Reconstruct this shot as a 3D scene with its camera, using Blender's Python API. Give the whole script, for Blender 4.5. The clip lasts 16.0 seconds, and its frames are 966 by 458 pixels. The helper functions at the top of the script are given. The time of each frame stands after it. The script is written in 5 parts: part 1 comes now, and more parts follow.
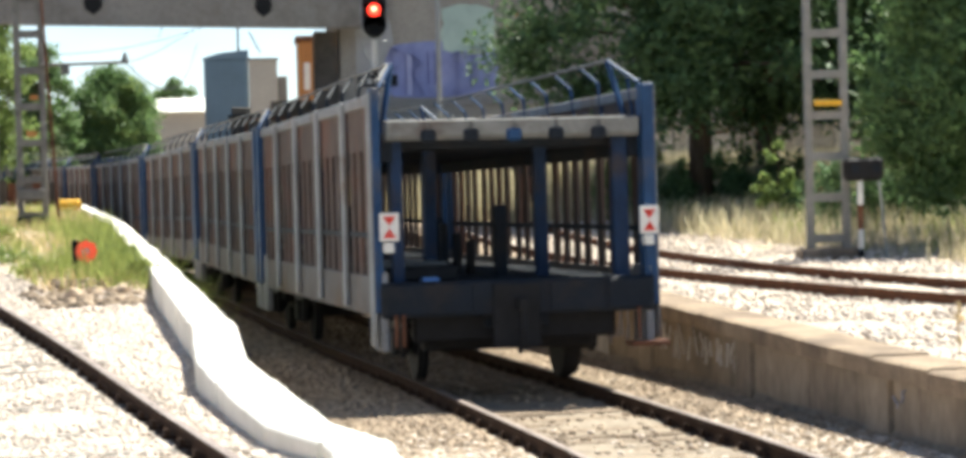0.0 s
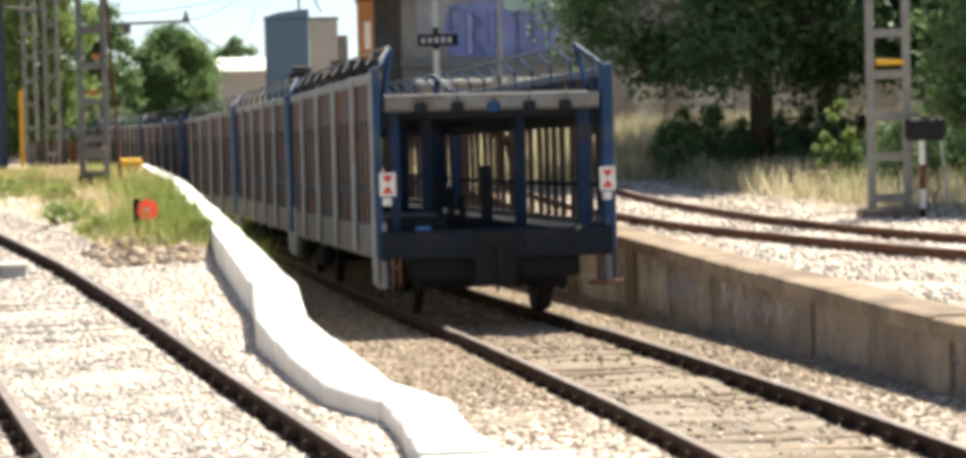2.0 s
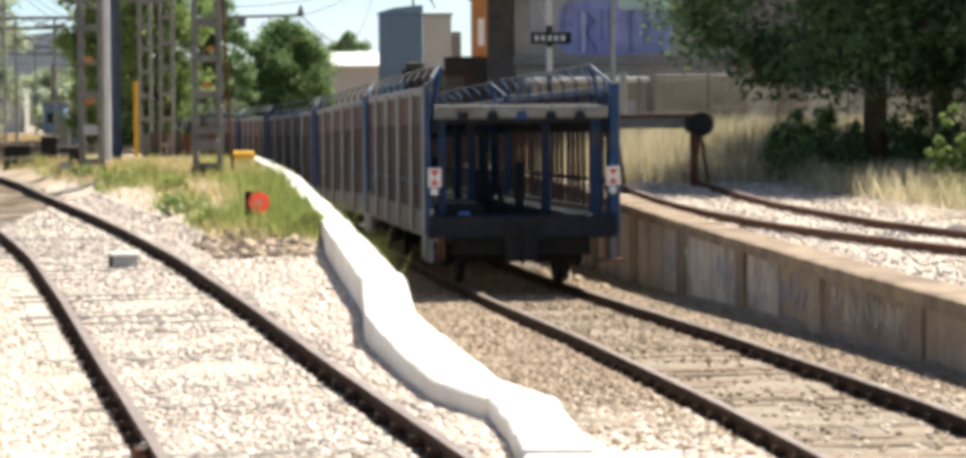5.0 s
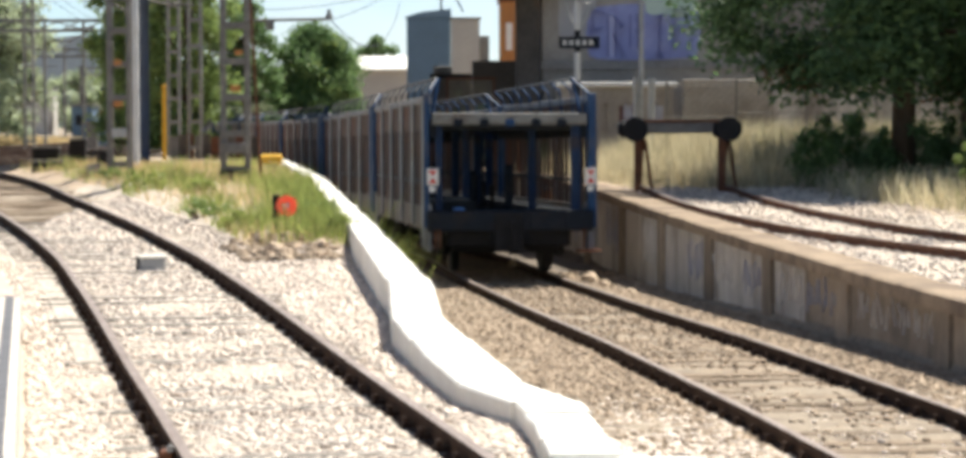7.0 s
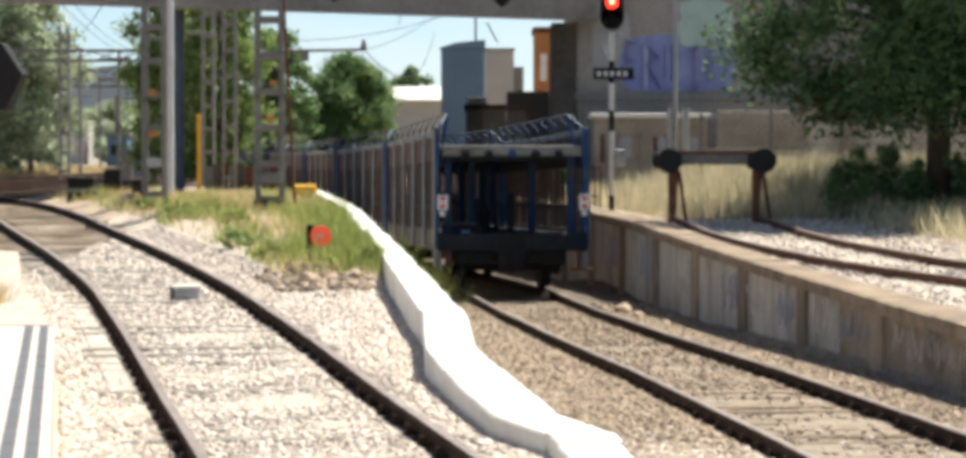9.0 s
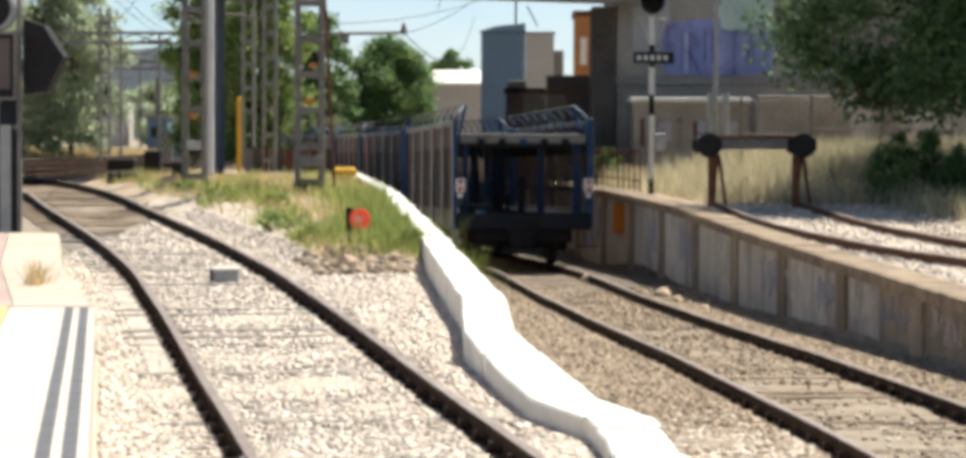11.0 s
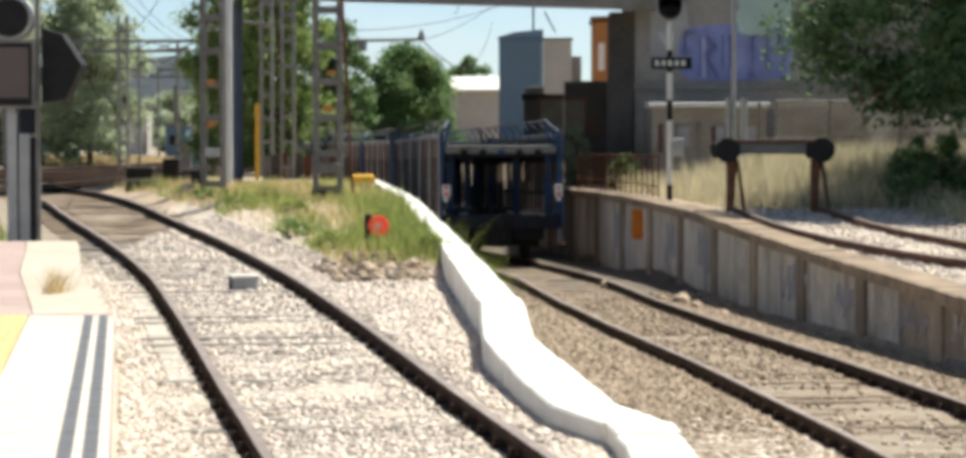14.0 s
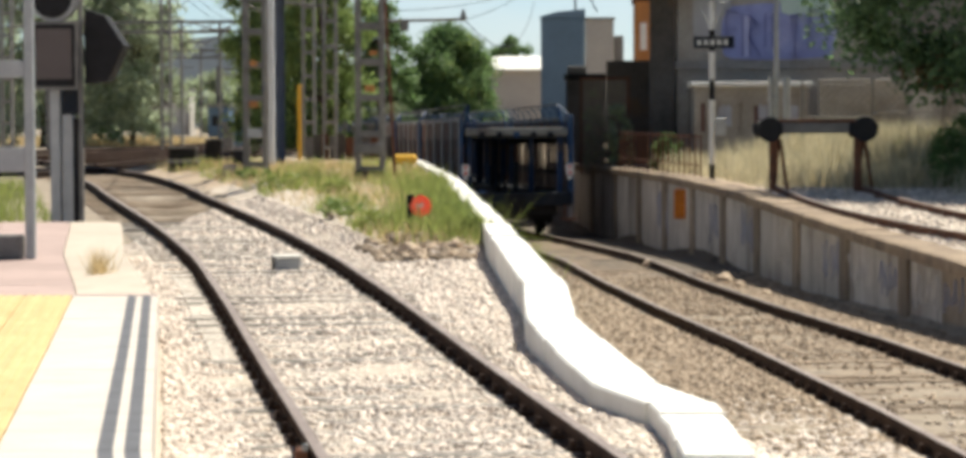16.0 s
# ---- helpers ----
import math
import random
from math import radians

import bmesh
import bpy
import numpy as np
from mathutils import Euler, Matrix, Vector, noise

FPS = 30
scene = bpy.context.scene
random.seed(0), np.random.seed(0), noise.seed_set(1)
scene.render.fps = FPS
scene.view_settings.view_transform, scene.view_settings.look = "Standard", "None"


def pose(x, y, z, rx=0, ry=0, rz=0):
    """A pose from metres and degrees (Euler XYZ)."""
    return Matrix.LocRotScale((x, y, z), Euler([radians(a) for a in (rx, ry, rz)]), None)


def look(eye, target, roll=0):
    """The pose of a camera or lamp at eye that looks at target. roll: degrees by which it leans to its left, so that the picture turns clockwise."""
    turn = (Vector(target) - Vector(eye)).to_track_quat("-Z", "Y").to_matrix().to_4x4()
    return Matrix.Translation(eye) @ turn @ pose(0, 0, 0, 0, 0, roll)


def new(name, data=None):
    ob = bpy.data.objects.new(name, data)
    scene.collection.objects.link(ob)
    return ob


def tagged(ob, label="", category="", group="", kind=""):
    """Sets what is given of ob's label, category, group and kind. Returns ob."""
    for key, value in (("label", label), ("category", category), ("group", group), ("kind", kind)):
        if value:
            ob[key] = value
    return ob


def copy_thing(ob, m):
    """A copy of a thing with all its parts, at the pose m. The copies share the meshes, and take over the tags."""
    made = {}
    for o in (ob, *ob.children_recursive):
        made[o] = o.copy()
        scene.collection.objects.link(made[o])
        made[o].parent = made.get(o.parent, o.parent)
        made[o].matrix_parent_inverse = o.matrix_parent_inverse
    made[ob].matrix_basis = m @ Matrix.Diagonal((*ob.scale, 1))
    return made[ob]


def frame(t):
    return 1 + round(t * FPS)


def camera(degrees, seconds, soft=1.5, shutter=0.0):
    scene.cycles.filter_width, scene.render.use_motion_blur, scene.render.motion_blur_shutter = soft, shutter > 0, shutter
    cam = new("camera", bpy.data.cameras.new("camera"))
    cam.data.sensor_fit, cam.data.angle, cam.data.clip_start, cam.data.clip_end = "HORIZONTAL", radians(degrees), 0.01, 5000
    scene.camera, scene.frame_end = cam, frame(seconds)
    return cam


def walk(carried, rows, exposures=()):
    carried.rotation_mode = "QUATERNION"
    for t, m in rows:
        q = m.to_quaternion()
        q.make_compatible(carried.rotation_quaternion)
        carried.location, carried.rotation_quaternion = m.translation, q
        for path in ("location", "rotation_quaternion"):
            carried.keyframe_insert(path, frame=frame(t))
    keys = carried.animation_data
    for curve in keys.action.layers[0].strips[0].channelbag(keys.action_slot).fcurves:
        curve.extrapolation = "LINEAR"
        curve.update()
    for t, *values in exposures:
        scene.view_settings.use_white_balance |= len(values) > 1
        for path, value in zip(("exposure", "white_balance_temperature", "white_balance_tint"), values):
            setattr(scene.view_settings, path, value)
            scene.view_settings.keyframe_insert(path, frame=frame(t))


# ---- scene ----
cam = camera(2 * math.degrees(math.atan(784 / 4200.0)), 16.0, soft=4.3)
EYE = (0.0, 0.0, 2.0)
ROWS = [
    (0, 88.441, 1.406, -5.174),
    (0.5, 88.175, 1.634, -4.781),
    (1, 87.917, 1.754, -4.424),
    (1.5, 87.663, 1.667, -4.008),
    (2, 87.570, 1.363, -3.841),
    (2.5, 87.871, 1.061, -3.764),
    (3, 87.548, 0.821, -3.304),
    (3.5, 86.967, 0.541, -2.920),
    (4, 87.665, 0.512, -2.384),
    (4.5, 87.617, 0.677, -1.380),
    (4.7, 87.550, 0.493, -1.311),
    (6.8, 87.677, 0.196, -1.452),
    (7, 87.655, 0.144, -0.753),
    (7.5, 87.908, 0.171, -0.215),
    (8, 88.276, 0.060, -0.025),
    (8.5, 87.831, 0.175, -0.270),
    (9, 88.336, -0.000, 0.000),
    (11.5, 87.895, -0.211, 0.911),
    (12, 87.724, -0.265, 0.704),
    (12.5, 87.271, -0.333, 1.208),
    (13, 87.676, -0.212, 1.240),
    (13.5, 88.140, -0.134, 1.373),
    (14, 88.108, 0.064, 1.279),
    (14.5, 88.214, 0.063, 1.507),
    (15, 88.247, 0.158, 1.588),
    (15.5, 87.981, -0.073, 1.757),
    (16, 87.667, 0.207, 2.211),
]

walk(cam, [(t, pose(*EYE, a, b, c)) for t, a, b, c in ROWS], [(0, 1.44, 6250, 5), (0.5, 1.56, 6250, 5), (1.2, 1.38, 6350, 6), (2.5, 1.29, 6450, 8), (4.5, 1.19, 6400, 9), (8, 1.07, 6300, 8), (12, 0.91, 6350, 7), (14, 0.90, 6250, 6), (15, 0.97, 6250, 5), (16, 0.81, 6400, 7)])

# ---- light ----
TO_SUN = Vector((0.38, 0.46, 1.0)).normalized()
world = bpy.data.worlds.new("sky")
scene.world = world
world.use_nodes = True
wn = world.node_tree
sky = wn.nodes.new("ShaderNodeTexSky")
sky.sky_type = "NISHITA"
sky.sun_disc = False
sky.sun_elevation = math.asin(TO_SUN.z)
sky.sun_rotation = math.atan2(TO_SUN.x, TO_SUN.y)
sky.dust_density = 0.1
sky.altitude = 1800
sky.ozone_density = 2.0
tint = wn.nodes.new("ShaderNodeMix")
tint.data_type, tint.blend_type = "RGBA", "MULTIPLY"
tint.inputs["Factor"].default_value = 1.0
tint.inputs["B"].default_value = (0.90, 0.96, 1.02, 1)
wn.links.new(sky.outputs[0], tint.inputs["A"])
veil = wn.nodes.new("ShaderNodeHueSaturation")
veil.inputs["Saturation"].default_value = 0.55
veil.inputs["Value"].default_value = 1.0
cloud = wn.nodes.new("ShaderNodeTexNoise")
cloud.inputs["Scale"].default_value = 5.0
cloud.inputs["Detail"].default_value = 7
stretch = wn.nodes.new("ShaderNodeMapping")
stretch.inputs["Scale"].default_value = (1, 1, 3.5)
where = wn.nodes.new("ShaderNodeTexCoord")
thick = wn.nodes.new("ShaderNodeMapRange")
thick.inputs["From Min"].default_value = 0.38
thick.inputs["From Max"].default_value = 0.62
over = wn.nodes.new("ShaderNodeMix")
over.data_type = "RGBA"
wn.links.new(where.outputs["Generated"], stretch.inputs["Vector"])
wn.links.new(stretch.outputs[0], cloud.inputs["Vector"])
wn.links.new(cloud.outputs[0], thick.inputs["Value"])
wn.links.new(thick.outputs[0], over.inputs["Factor"])
wn.links.new(tint.outputs["Result"], veil.inputs["Color"])
wn.links.new(tint.outputs["Result"], over.inputs["A"])
wn.links.new(veil.outputs[0], over.inputs["B"])
wn.links.new(over.outputs["Result"], wn.nodes["Background"].inputs[0])
wn.nodes["Background"].inputs[1].default_value = 0.06
sun = new("sun", bpy.data.lights.new("sun", "SUN"))
sun.data.energy = 5.0
sun.data.angle = radians(0.5)
sun.data.color = (1.0, 0.93, 0.82)
sun.matrix_world = look(TO_SUN * 60, (0, 0, 0))

# ---- materials ----


def mat(name, a, b=None, scale=6.0, rough=0.85, bump=0.2, metal=0.0, fine=60.0, stain=None, amount=0.35, vary=0.0,
        stretch=(1, 1, 1), glow=None, local=False):
    """A surface that goes from colour a to b over a coarse and a fine grain, with stains of a third colour."""
    m = bpy.data.materials.new(name)
    m.use_nodes = True
    nt = m.node_tree
    n, l = nt.nodes, nt.links
    bsdf = n["Principled BSDF"]
    b = b or tuple(c * 0.7 for c in a)
    co = n.new("ShaderNodeTexCoord")
    mp = n.new("ShaderNodeMapping")
    mp.inputs["Scale"].default_value = stretch
    l.new(co.outputs["Object"], mp.inputs["Vector"])
    big = n.new("ShaderNodeTexNoise")
    big.inputs["Scale"].default_value = scale
    big.inputs["Detail"].default_value = 6
    small = n.new("ShaderNodeTexNoise")
    small.inputs["Scale"].default_value = fine
    small.inputs["Detail"].default_value = 3
    l.new(mp.outputs[0], big.inputs["Vector"])
    l.new(mp.outputs[0], small.inputs["Vector"])
    add = n.new("ShaderNodeMath")
    add.operation = "MULTIPLY_ADD"
    add.inputs[1].default_value = 0.45
    l.new(small.outputs[0], add.inputs[0])
    half = n.new("ShaderNodeMath")
    half.operation = "MULTIPLY"
    half.inputs[1].default_value = 0.55
    l.new(big.outputs[0], half.inputs[0])
    l.new(half.outputs[0], add.inputs[2])
    ramp = n.new("ShaderNodeValToRGB")
    ramp.color_ramp.elements[0].position = 0.36
    ramp.color_ramp.elements[1].position = 0.64
    ramp.color_ramp.elements[0].color = (*b, 1)
    ramp.color_ramp.elements[1].color = (*a, 1)
    l.new(add.outputs[0], ramp.inputs[0])
    out = ramp.outputs[0]
    if stain:
        sn = n.new("ShaderNodeTexNoise")
        sn.inputs["Scale"].default_value = scale * 0.37
        sn.inputs["Detail"].default_value = 8
        sn.inputs["Roughness"].default_value = 0.65
        l.new(mp.outputs[0], sn.inputs["Vector"])
        sr = n.new("ShaderNodeValToRGB")
        sr.color_ramp.elements[0].position = 0.62 - 0.3 * amount
        sr.color_ramp.elements[1].position = 0.75 - 0.2 * amount
        l.new(sn.outputs[0], sr.inputs[0])
        mix = n.new("ShaderNodeMix")
        mix.data_type = "RGBA"
        l.new(sr.outputs[0], mix.inputs["Factor"])
        l.new(out, mix.inputs["A"])
        mix.inputs["B"].default_value = (*stain, 1)
        out = mix.outputs["Result"]
    if vary:
        info = n.new("ShaderNodeObjectInfo" if vary > 0 else "ShaderNodeNewGeometry")
        rnd = info.outputs["Random"] if vary > 0 else info.outputs["Random Per Island"]
        mr = n.new("ShaderNodeMapRange")
        mr.inputs["To Min"].default_value = 1 - abs(vary)
        mr.inputs["To Max"].default_value = 1 + abs(vary)
        l.new(rnd, mr.inputs["Value"])
        hs = n.new("ShaderNodeHueSaturation")
        l.new(mr.outputs[0], hs.inputs["Value"])
        l.new(out, hs.inputs["Color"])
        out = hs.outputs[0]
    l.new(out, bsdf.inputs["Base Color"])
    bsdf.inputs["Roughness"].default_value = rough
    bsdf.inputs["Metallic"].default_value = metal
    bsdf.inputs["Specular IOR Level"].default_value = 0.3
    if bump:
        bp = n.new("ShaderNodeBump")
        bp.inputs["Strength"].default_value = bump
        bp.inputs["Distance"].default_value = 0.02
        l.new(add.outputs[0], bp.inputs["Height"])
        l.new(bp.outputs[0], bsdf.inputs["Normal"])
    if glow:
        bsdf.inputs["Emission Color"].default_value = (*glow[:3], 1)
        bsdf.inputs["Emission Strength"].default_value = glow[3]
    return m


BALLAST = mat("ballast", (0.54, 0.465, 0.38), (0.32, 0.265, 0.21), 9, 0.95, 0.9, fine=38, stain=(0.30, 0.25, 0.20), amount=0.25)
STONE = mat("ballast_stone", (0.76, 0.67, 0.58), (0.58, 0.49, 0.41), 5, 0.9, 0.2, fine=50, vary=-0.36)
STONE_DIRTY = mat("dirty_stone", (0.42, 0.33, 0.24), (0.25, 0.19, 0.135), 5, 0.95, 0.2, fine=50, vary=-0.45)
EARTH = mat("dry_earth", (0.42, 0.33, 0.24), (0.26, 0.195, 0.135), 1.2, 0.95, 0.6, fine=22, stain=(0.22, 0.2, 0.1), amount=0.3)
RAIL = mat("rail_rust", (0.062, 0.037, 0.025), (0.030, 0.019, 0.014), 7, 0.9, 0.2, 0.0, fine=90)
RAIL_TOP = mat("rail_polish", (0.30, 0.25, 0.22), (0.17, 0.13, 0.11), 4, 0.55, 0.05, 0.3, fine=80)
RAIL.node_tree.nodes["Principled BSDF"].inputs["Specular IOR Level"].default_value = 0.1
RAIL_RED = mat("rail_red_rust", (0.17, 0.075, 0.042), (0.09, 0.042, 0.026), 7, 0.85, 0.2, 0.1, fine=90)
SLEEPER = mat("sleeper_wood", (0.31, 0.235, 0.165), (0.15, 0.112, 0.078), 3, 0.95, 0.9, fine=12, vary=0.25, stretch=(1, 9, 9))
SLEEPER_PALE = mat("sleeper_pale", (0.31, 0.28, 0.245), (0.13, 0.115, 0.10), 3, 0.95, 0.9, fine=12, vary=0.2, stretch=(1, 9, 9))
CONCRETE = mat("white_concrete", (0.82, 0.80, 0.74), (0.68, 0.65, 0.58), 3, 0.9, 0.25, fine=60, vary=0.06)
WALL = mat("dock_concrete", (0.37, 0.30, 0.225), (0.19, 0.15, 0.115), 2.6, 0.92, 0.5, fine=18, stain=(0.15, 0.12, 0.09), amount=0.45, vary=0.14, stretch=(1, 1, 0.35))
WALL_PAINT = mat("dock_whitewash", (0.61, 0.575, 0.53), (0.38, 0.35, 0.315), 3.0, 0.88, 0.3, fine=14, stain=(0.24, 0.205, 0.175), amount=0.42, vary=0.12, stretch=(1, 1, 0.3))
COPING = mat("dock_coping", (0.36, 0.275, 0.19), (0.17, 0.125, 0.085), 3, 0.92, 0.6, fine=30, stain=(0.15, 0.11, 0.08), amount=0.5)
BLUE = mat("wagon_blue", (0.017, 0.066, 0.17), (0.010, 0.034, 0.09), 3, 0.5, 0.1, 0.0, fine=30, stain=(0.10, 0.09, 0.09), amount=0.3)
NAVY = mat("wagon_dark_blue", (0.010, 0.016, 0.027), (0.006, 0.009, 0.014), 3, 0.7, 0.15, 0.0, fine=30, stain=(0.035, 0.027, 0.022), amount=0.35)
GREY = mat("wagon_grey", (0.29, 0.295, 0.31), (0.17, 0.165, 0.17), 2.5, 0.6, 0.12, 0.1, fine=30, stain=(0.22, 0.15, 0.11), amount=0.4)
MESH = mat("wagon_grille", (0.14, 0.10, 0.084), (0.07, 0.05, 0.042), 2.0, 0.8, 0.3, 0.1, fine=40, stain=(0.16, 0.07, 0.045), amount=0.4)
POST_GREY = mat("wagon_post_grey", (0.40, 0.405, 0.41), (0.27, 0.265, 0.265), 2.5, 0.6, 0.12, 0.1, fine=30, stain=(0.22, 0.15, 0.11), amount=0.3)
SKIRT = mat("wagon_skirt", (0.18, 0.165, 0.158), (0.10, 0.088, 0.08), 2.0, 0.7, 0.15, 0.1, fine=30, stain=(0.14, 0.09, 0.06), amount=0.45)
MAST_GREY = mat("mast_grey", (0.30, 0.29, 0.27), (0.22, 0.21, 0.19), 5, 0.7, 0.1, 0.2, fine=50)
PALE = mat("wagon_deck_edge", (0.19, 0.19, 0.178), (0.10, 0.098, 0.094), 3, 0.75, 0.15, 0.0, fine=30, stain=(0.25, 0.2, 0.17), amount=0.35)
PALE_PLATE = mat("wagon_edge_plate", (0.27, 0.27, 0.255), (0.16, 0.158, 0.15), 4, 0.75, 0.15, fine=30, stain=(0.12, 0.095, 0.08), amount=0.4)
BLACK = mat("black_iron", (0.022, 0.021, 0.022), (0.012, 0.011, 0.011), 5, 0.7, 0.2, 0.2, fine=40)
WHITE = mat("white_enamel", (0.80, 0.78, 0.74), (0.68, 0.66, 0.62), 4, 0.5, 0.05, fine=40)
RED = mat("red_enamel", (0.72, 0.05, 0.03), (0.55, 0.04, 0.03), 6, 0.5, 0.05, fine=40)
YELLOW = mat("yellow_paint", (0.80, 0.46, 0.03), (0.62, 0.34, 0.03), 4, 0.6, 0.1, fine=40)
STEEL = mat("galvanised_steel", (0.46, 0.47, 0.46), (0.33, 0.34, 0.34), 5, 0.6, 0.1, 0.3, fine=50)
STEEL_DIM = mat("weathered_steel", (0.25, 0.24, 0.22), (0.15, 0.14, 0.13), 5, 0.7, 0.15, 0.3, fine=50)
RUST = mat("rusty_iron", (0.20, 0.085, 0.045), (0.10, 0.045, 0.03), 5, 0.85, 0.3, 0.1, fine=50)
BRIDGE = mat("bridge_concrete", (0.36, 0.33, 0.30), (0.24, 0.22, 0.20), 0.7, 0.92, 0.3, fine=10, stain=(0.16, 0.14, 0.12), amount=0.4)
ABUT = mat("abutment_concrete", (0.42, 0.38, 0.33), (0.28, 0.25, 0.22), 0.8, 0.92, 0.3, fine=10, stain=(0.18, 0.15, 0.12), amount=0.4)
LILAC = mat("lilac_paint", (0.31, 0.34, 0.60), (0.23, 0.25, 0.47), 1.5, 0.8, 0.1, fine=20, stain=(0.44, 0.44, 0.66), amount=0.35)
INDIGO = mat("indigo_paint", (0.13, 0.13, 0.36), (0.09, 0.09, 0.26), 2, 0.8, 0.1, fine=20)
MINT = mat("pale_green_paint", (0.55, 0.66, 0.58), (0.42, 0.52, 0.46), 1.5, 0.8, 0.1, fine=20)
OCHRE = mat("ochre_plaster", (0.52, 0.24, 0.08), (0.36, 0.16, 0.06), 1.5, 0.9, 0.2, fine=20)
BARK = mat("bark", (0.13, 0.09, 0.06), (0.07, 0.05, 0.035), 6, 0.95, 0.6, fine=30, stretch=(1, 1, 0.3))


def leaf_mat(name, a, b, thin=0.42):
    """Leaves and blades let part of the light through."""
    m = mat(name, a, b, 2.0, 0.6, 0.0, fine=9, vary=-0.35)
    n, l = m.node_tree.nodes, m.node_tree.links
    bs = n["Principled BSDF"]
    tr = n.new("ShaderNodeBsdfTranslucent")
    mix = n.new("ShaderNodeMixShader")
    mix.inputs[0].default_value = thin
    l.new(bs.inputs["Base Color"].links[0].from_socket, tr.inputs["Color"])
    l.new(bs.outputs[0], mix.inputs[1])
    l.new(tr.outputs[0], mix.inputs[2])
    l.new(mix.outputs[0], n["Material Output"].inputs["Surface"])
    return m


LEAF = leaf_mat("leaf_green", (0.19, 0.285, 0.11), (0.105, 0.18, 0.065))
LEAF_DARK = leaf_mat("leaf_dark", (0.135, 0.215, 0.092), (0.08, 0.137, 0.056), 0.37)
LEAF_LIGHT = leaf_mat("leaf_light", (0.29, 0.37, 0.12), (0.18, 0.25, 0.075))
# leaf green paled and greyed: distance haze is mixed into the colour
LEAF_HAZE = leaf_mat("leaf_haze", (0.50, 0.55, 0.37), (0.34, 0.40, 0.25), 0.5)
LEAF_BROWN = leaf_mat("leaf_brown", (0.24, 0.14, 0.07), (0.15, 0.09, 0.05))
GRASS = leaf_mat("weed_green", (0.36, 0.40, 0.12), (0.22, 0.27, 0.07))
# wagon blue darkened: the shade inside the wagon is put into the colour
SHADED_BLUE = mat("wagon_blue_shaded", (0.010, 0.036, 0.10), (0.007, 0.02, 0.055), 3, 0.6, 0.1, fine=30, stain=(0.05, 0.04, 0.04), amount=0.35)
MARKER_RED = leaf_mat("orange_red_plastic", (0.95, 0.27, 0.16), (0.92, 0.20, 0.11), 0.4)
STRAW_PALE = leaf_mat("bleached_grass", (0.68, 0.61, 0.42), (0.43, 0.395, 0.255), 0.38)
STRAW = leaf_mat("dry_grass", (0.66, 0.52, 0.28), (0.50, 0.38, 0.19))

# ---- mesh helpers ----


def part(name, bm, material, parent=None, label=""):
    me = bpy.data.meshes.new(name)
    bm.to_mesh(me)
    bm.free()
    me.materials.append(material)
    ob = new(name, me)
    if parent:
        ob.parent = parent
    if label:
        tagged(ob, label)
    return ob


def shared(name, me, m, parent):
    ob = new(name, me)
    ob.parent = parent
    ob.matrix_basis = m
    return ob


def thing(name, label, category, m=None, group="", kind=""):
    ob = new(name)
    ob.empty_display_size = 0.2
    if m:
        ob.matrix_basis = m
    return tagged(ob, label, category, group, kind)


def box(bm, x0, x1, y0, y1, z0, z1, bevel=0.0, m=None):
    r = bmesh.ops.create_cube(bm, size=1)
    vs = r["verts"]
    bmesh.ops.scale(bm, vec=(x1 - x0, y1 - y0, z1 - z0), verts=vs)
    bmesh.ops.translate(bm, vec=((x0 + x1) / 2, (y0 + y1) / 2, (z0 + z1) / 2), verts=vs)
    if bevel:
        es = list({e for v in vs for e in v.link_edges})
        g = bmesh.ops.bevel(bm, geom=es, offset=bevel, segments=1, affect="EDGES")
        vs = list({v for f in g["faces"] for v in f.verts} | {v for v in vs if v.is_valid})
    if m:
        bmesh.ops.transform(bm, matrix=m, verts=vs)
    return bm


def boxes(*args, bevel=0.0):
    bm = bmesh.new()
    for a in args:
        box(bm, *a, bevel=bevel)
    return bm


def rod(bm, p, q, r, r2=None, n=8):
    p, q = Vector(p), Vector(q)
    d = q - p
    m = Matrix.Translation((p + q) / 2) @ d.to_track_quat("Z", "Y").to_matrix().to_4x4()
    bmesh.ops.create_cone(bm, cap_ends=True, segments=n, radius1=r, radius2=r if r2 is None else r2, depth=d.length, matrix=m)
    return bm


def rods(*args, n=8):
    bm = bmesh.new()
    for p, q, r in args:
        rod(bm, p, q, r, n=n)
    return bm


def beam(bm, p, q, w, h):
    """A square bar from p to q."""
    p, q = Vector(p), Vector(q)
    d = q - p
    m = Matrix.Translation((p + q) / 2) @ d.to_track_quat("Y", "Z").to_matrix().to_4x4()
    r = bmesh.ops.create_cube(bm, size=1)
    bmesh.ops.scale(bm, vec=(w, d.length, h), verts=r["verts"])
    bmesh.ops.transform(bm, matrix=m, verts=r["verts"])
    return bm


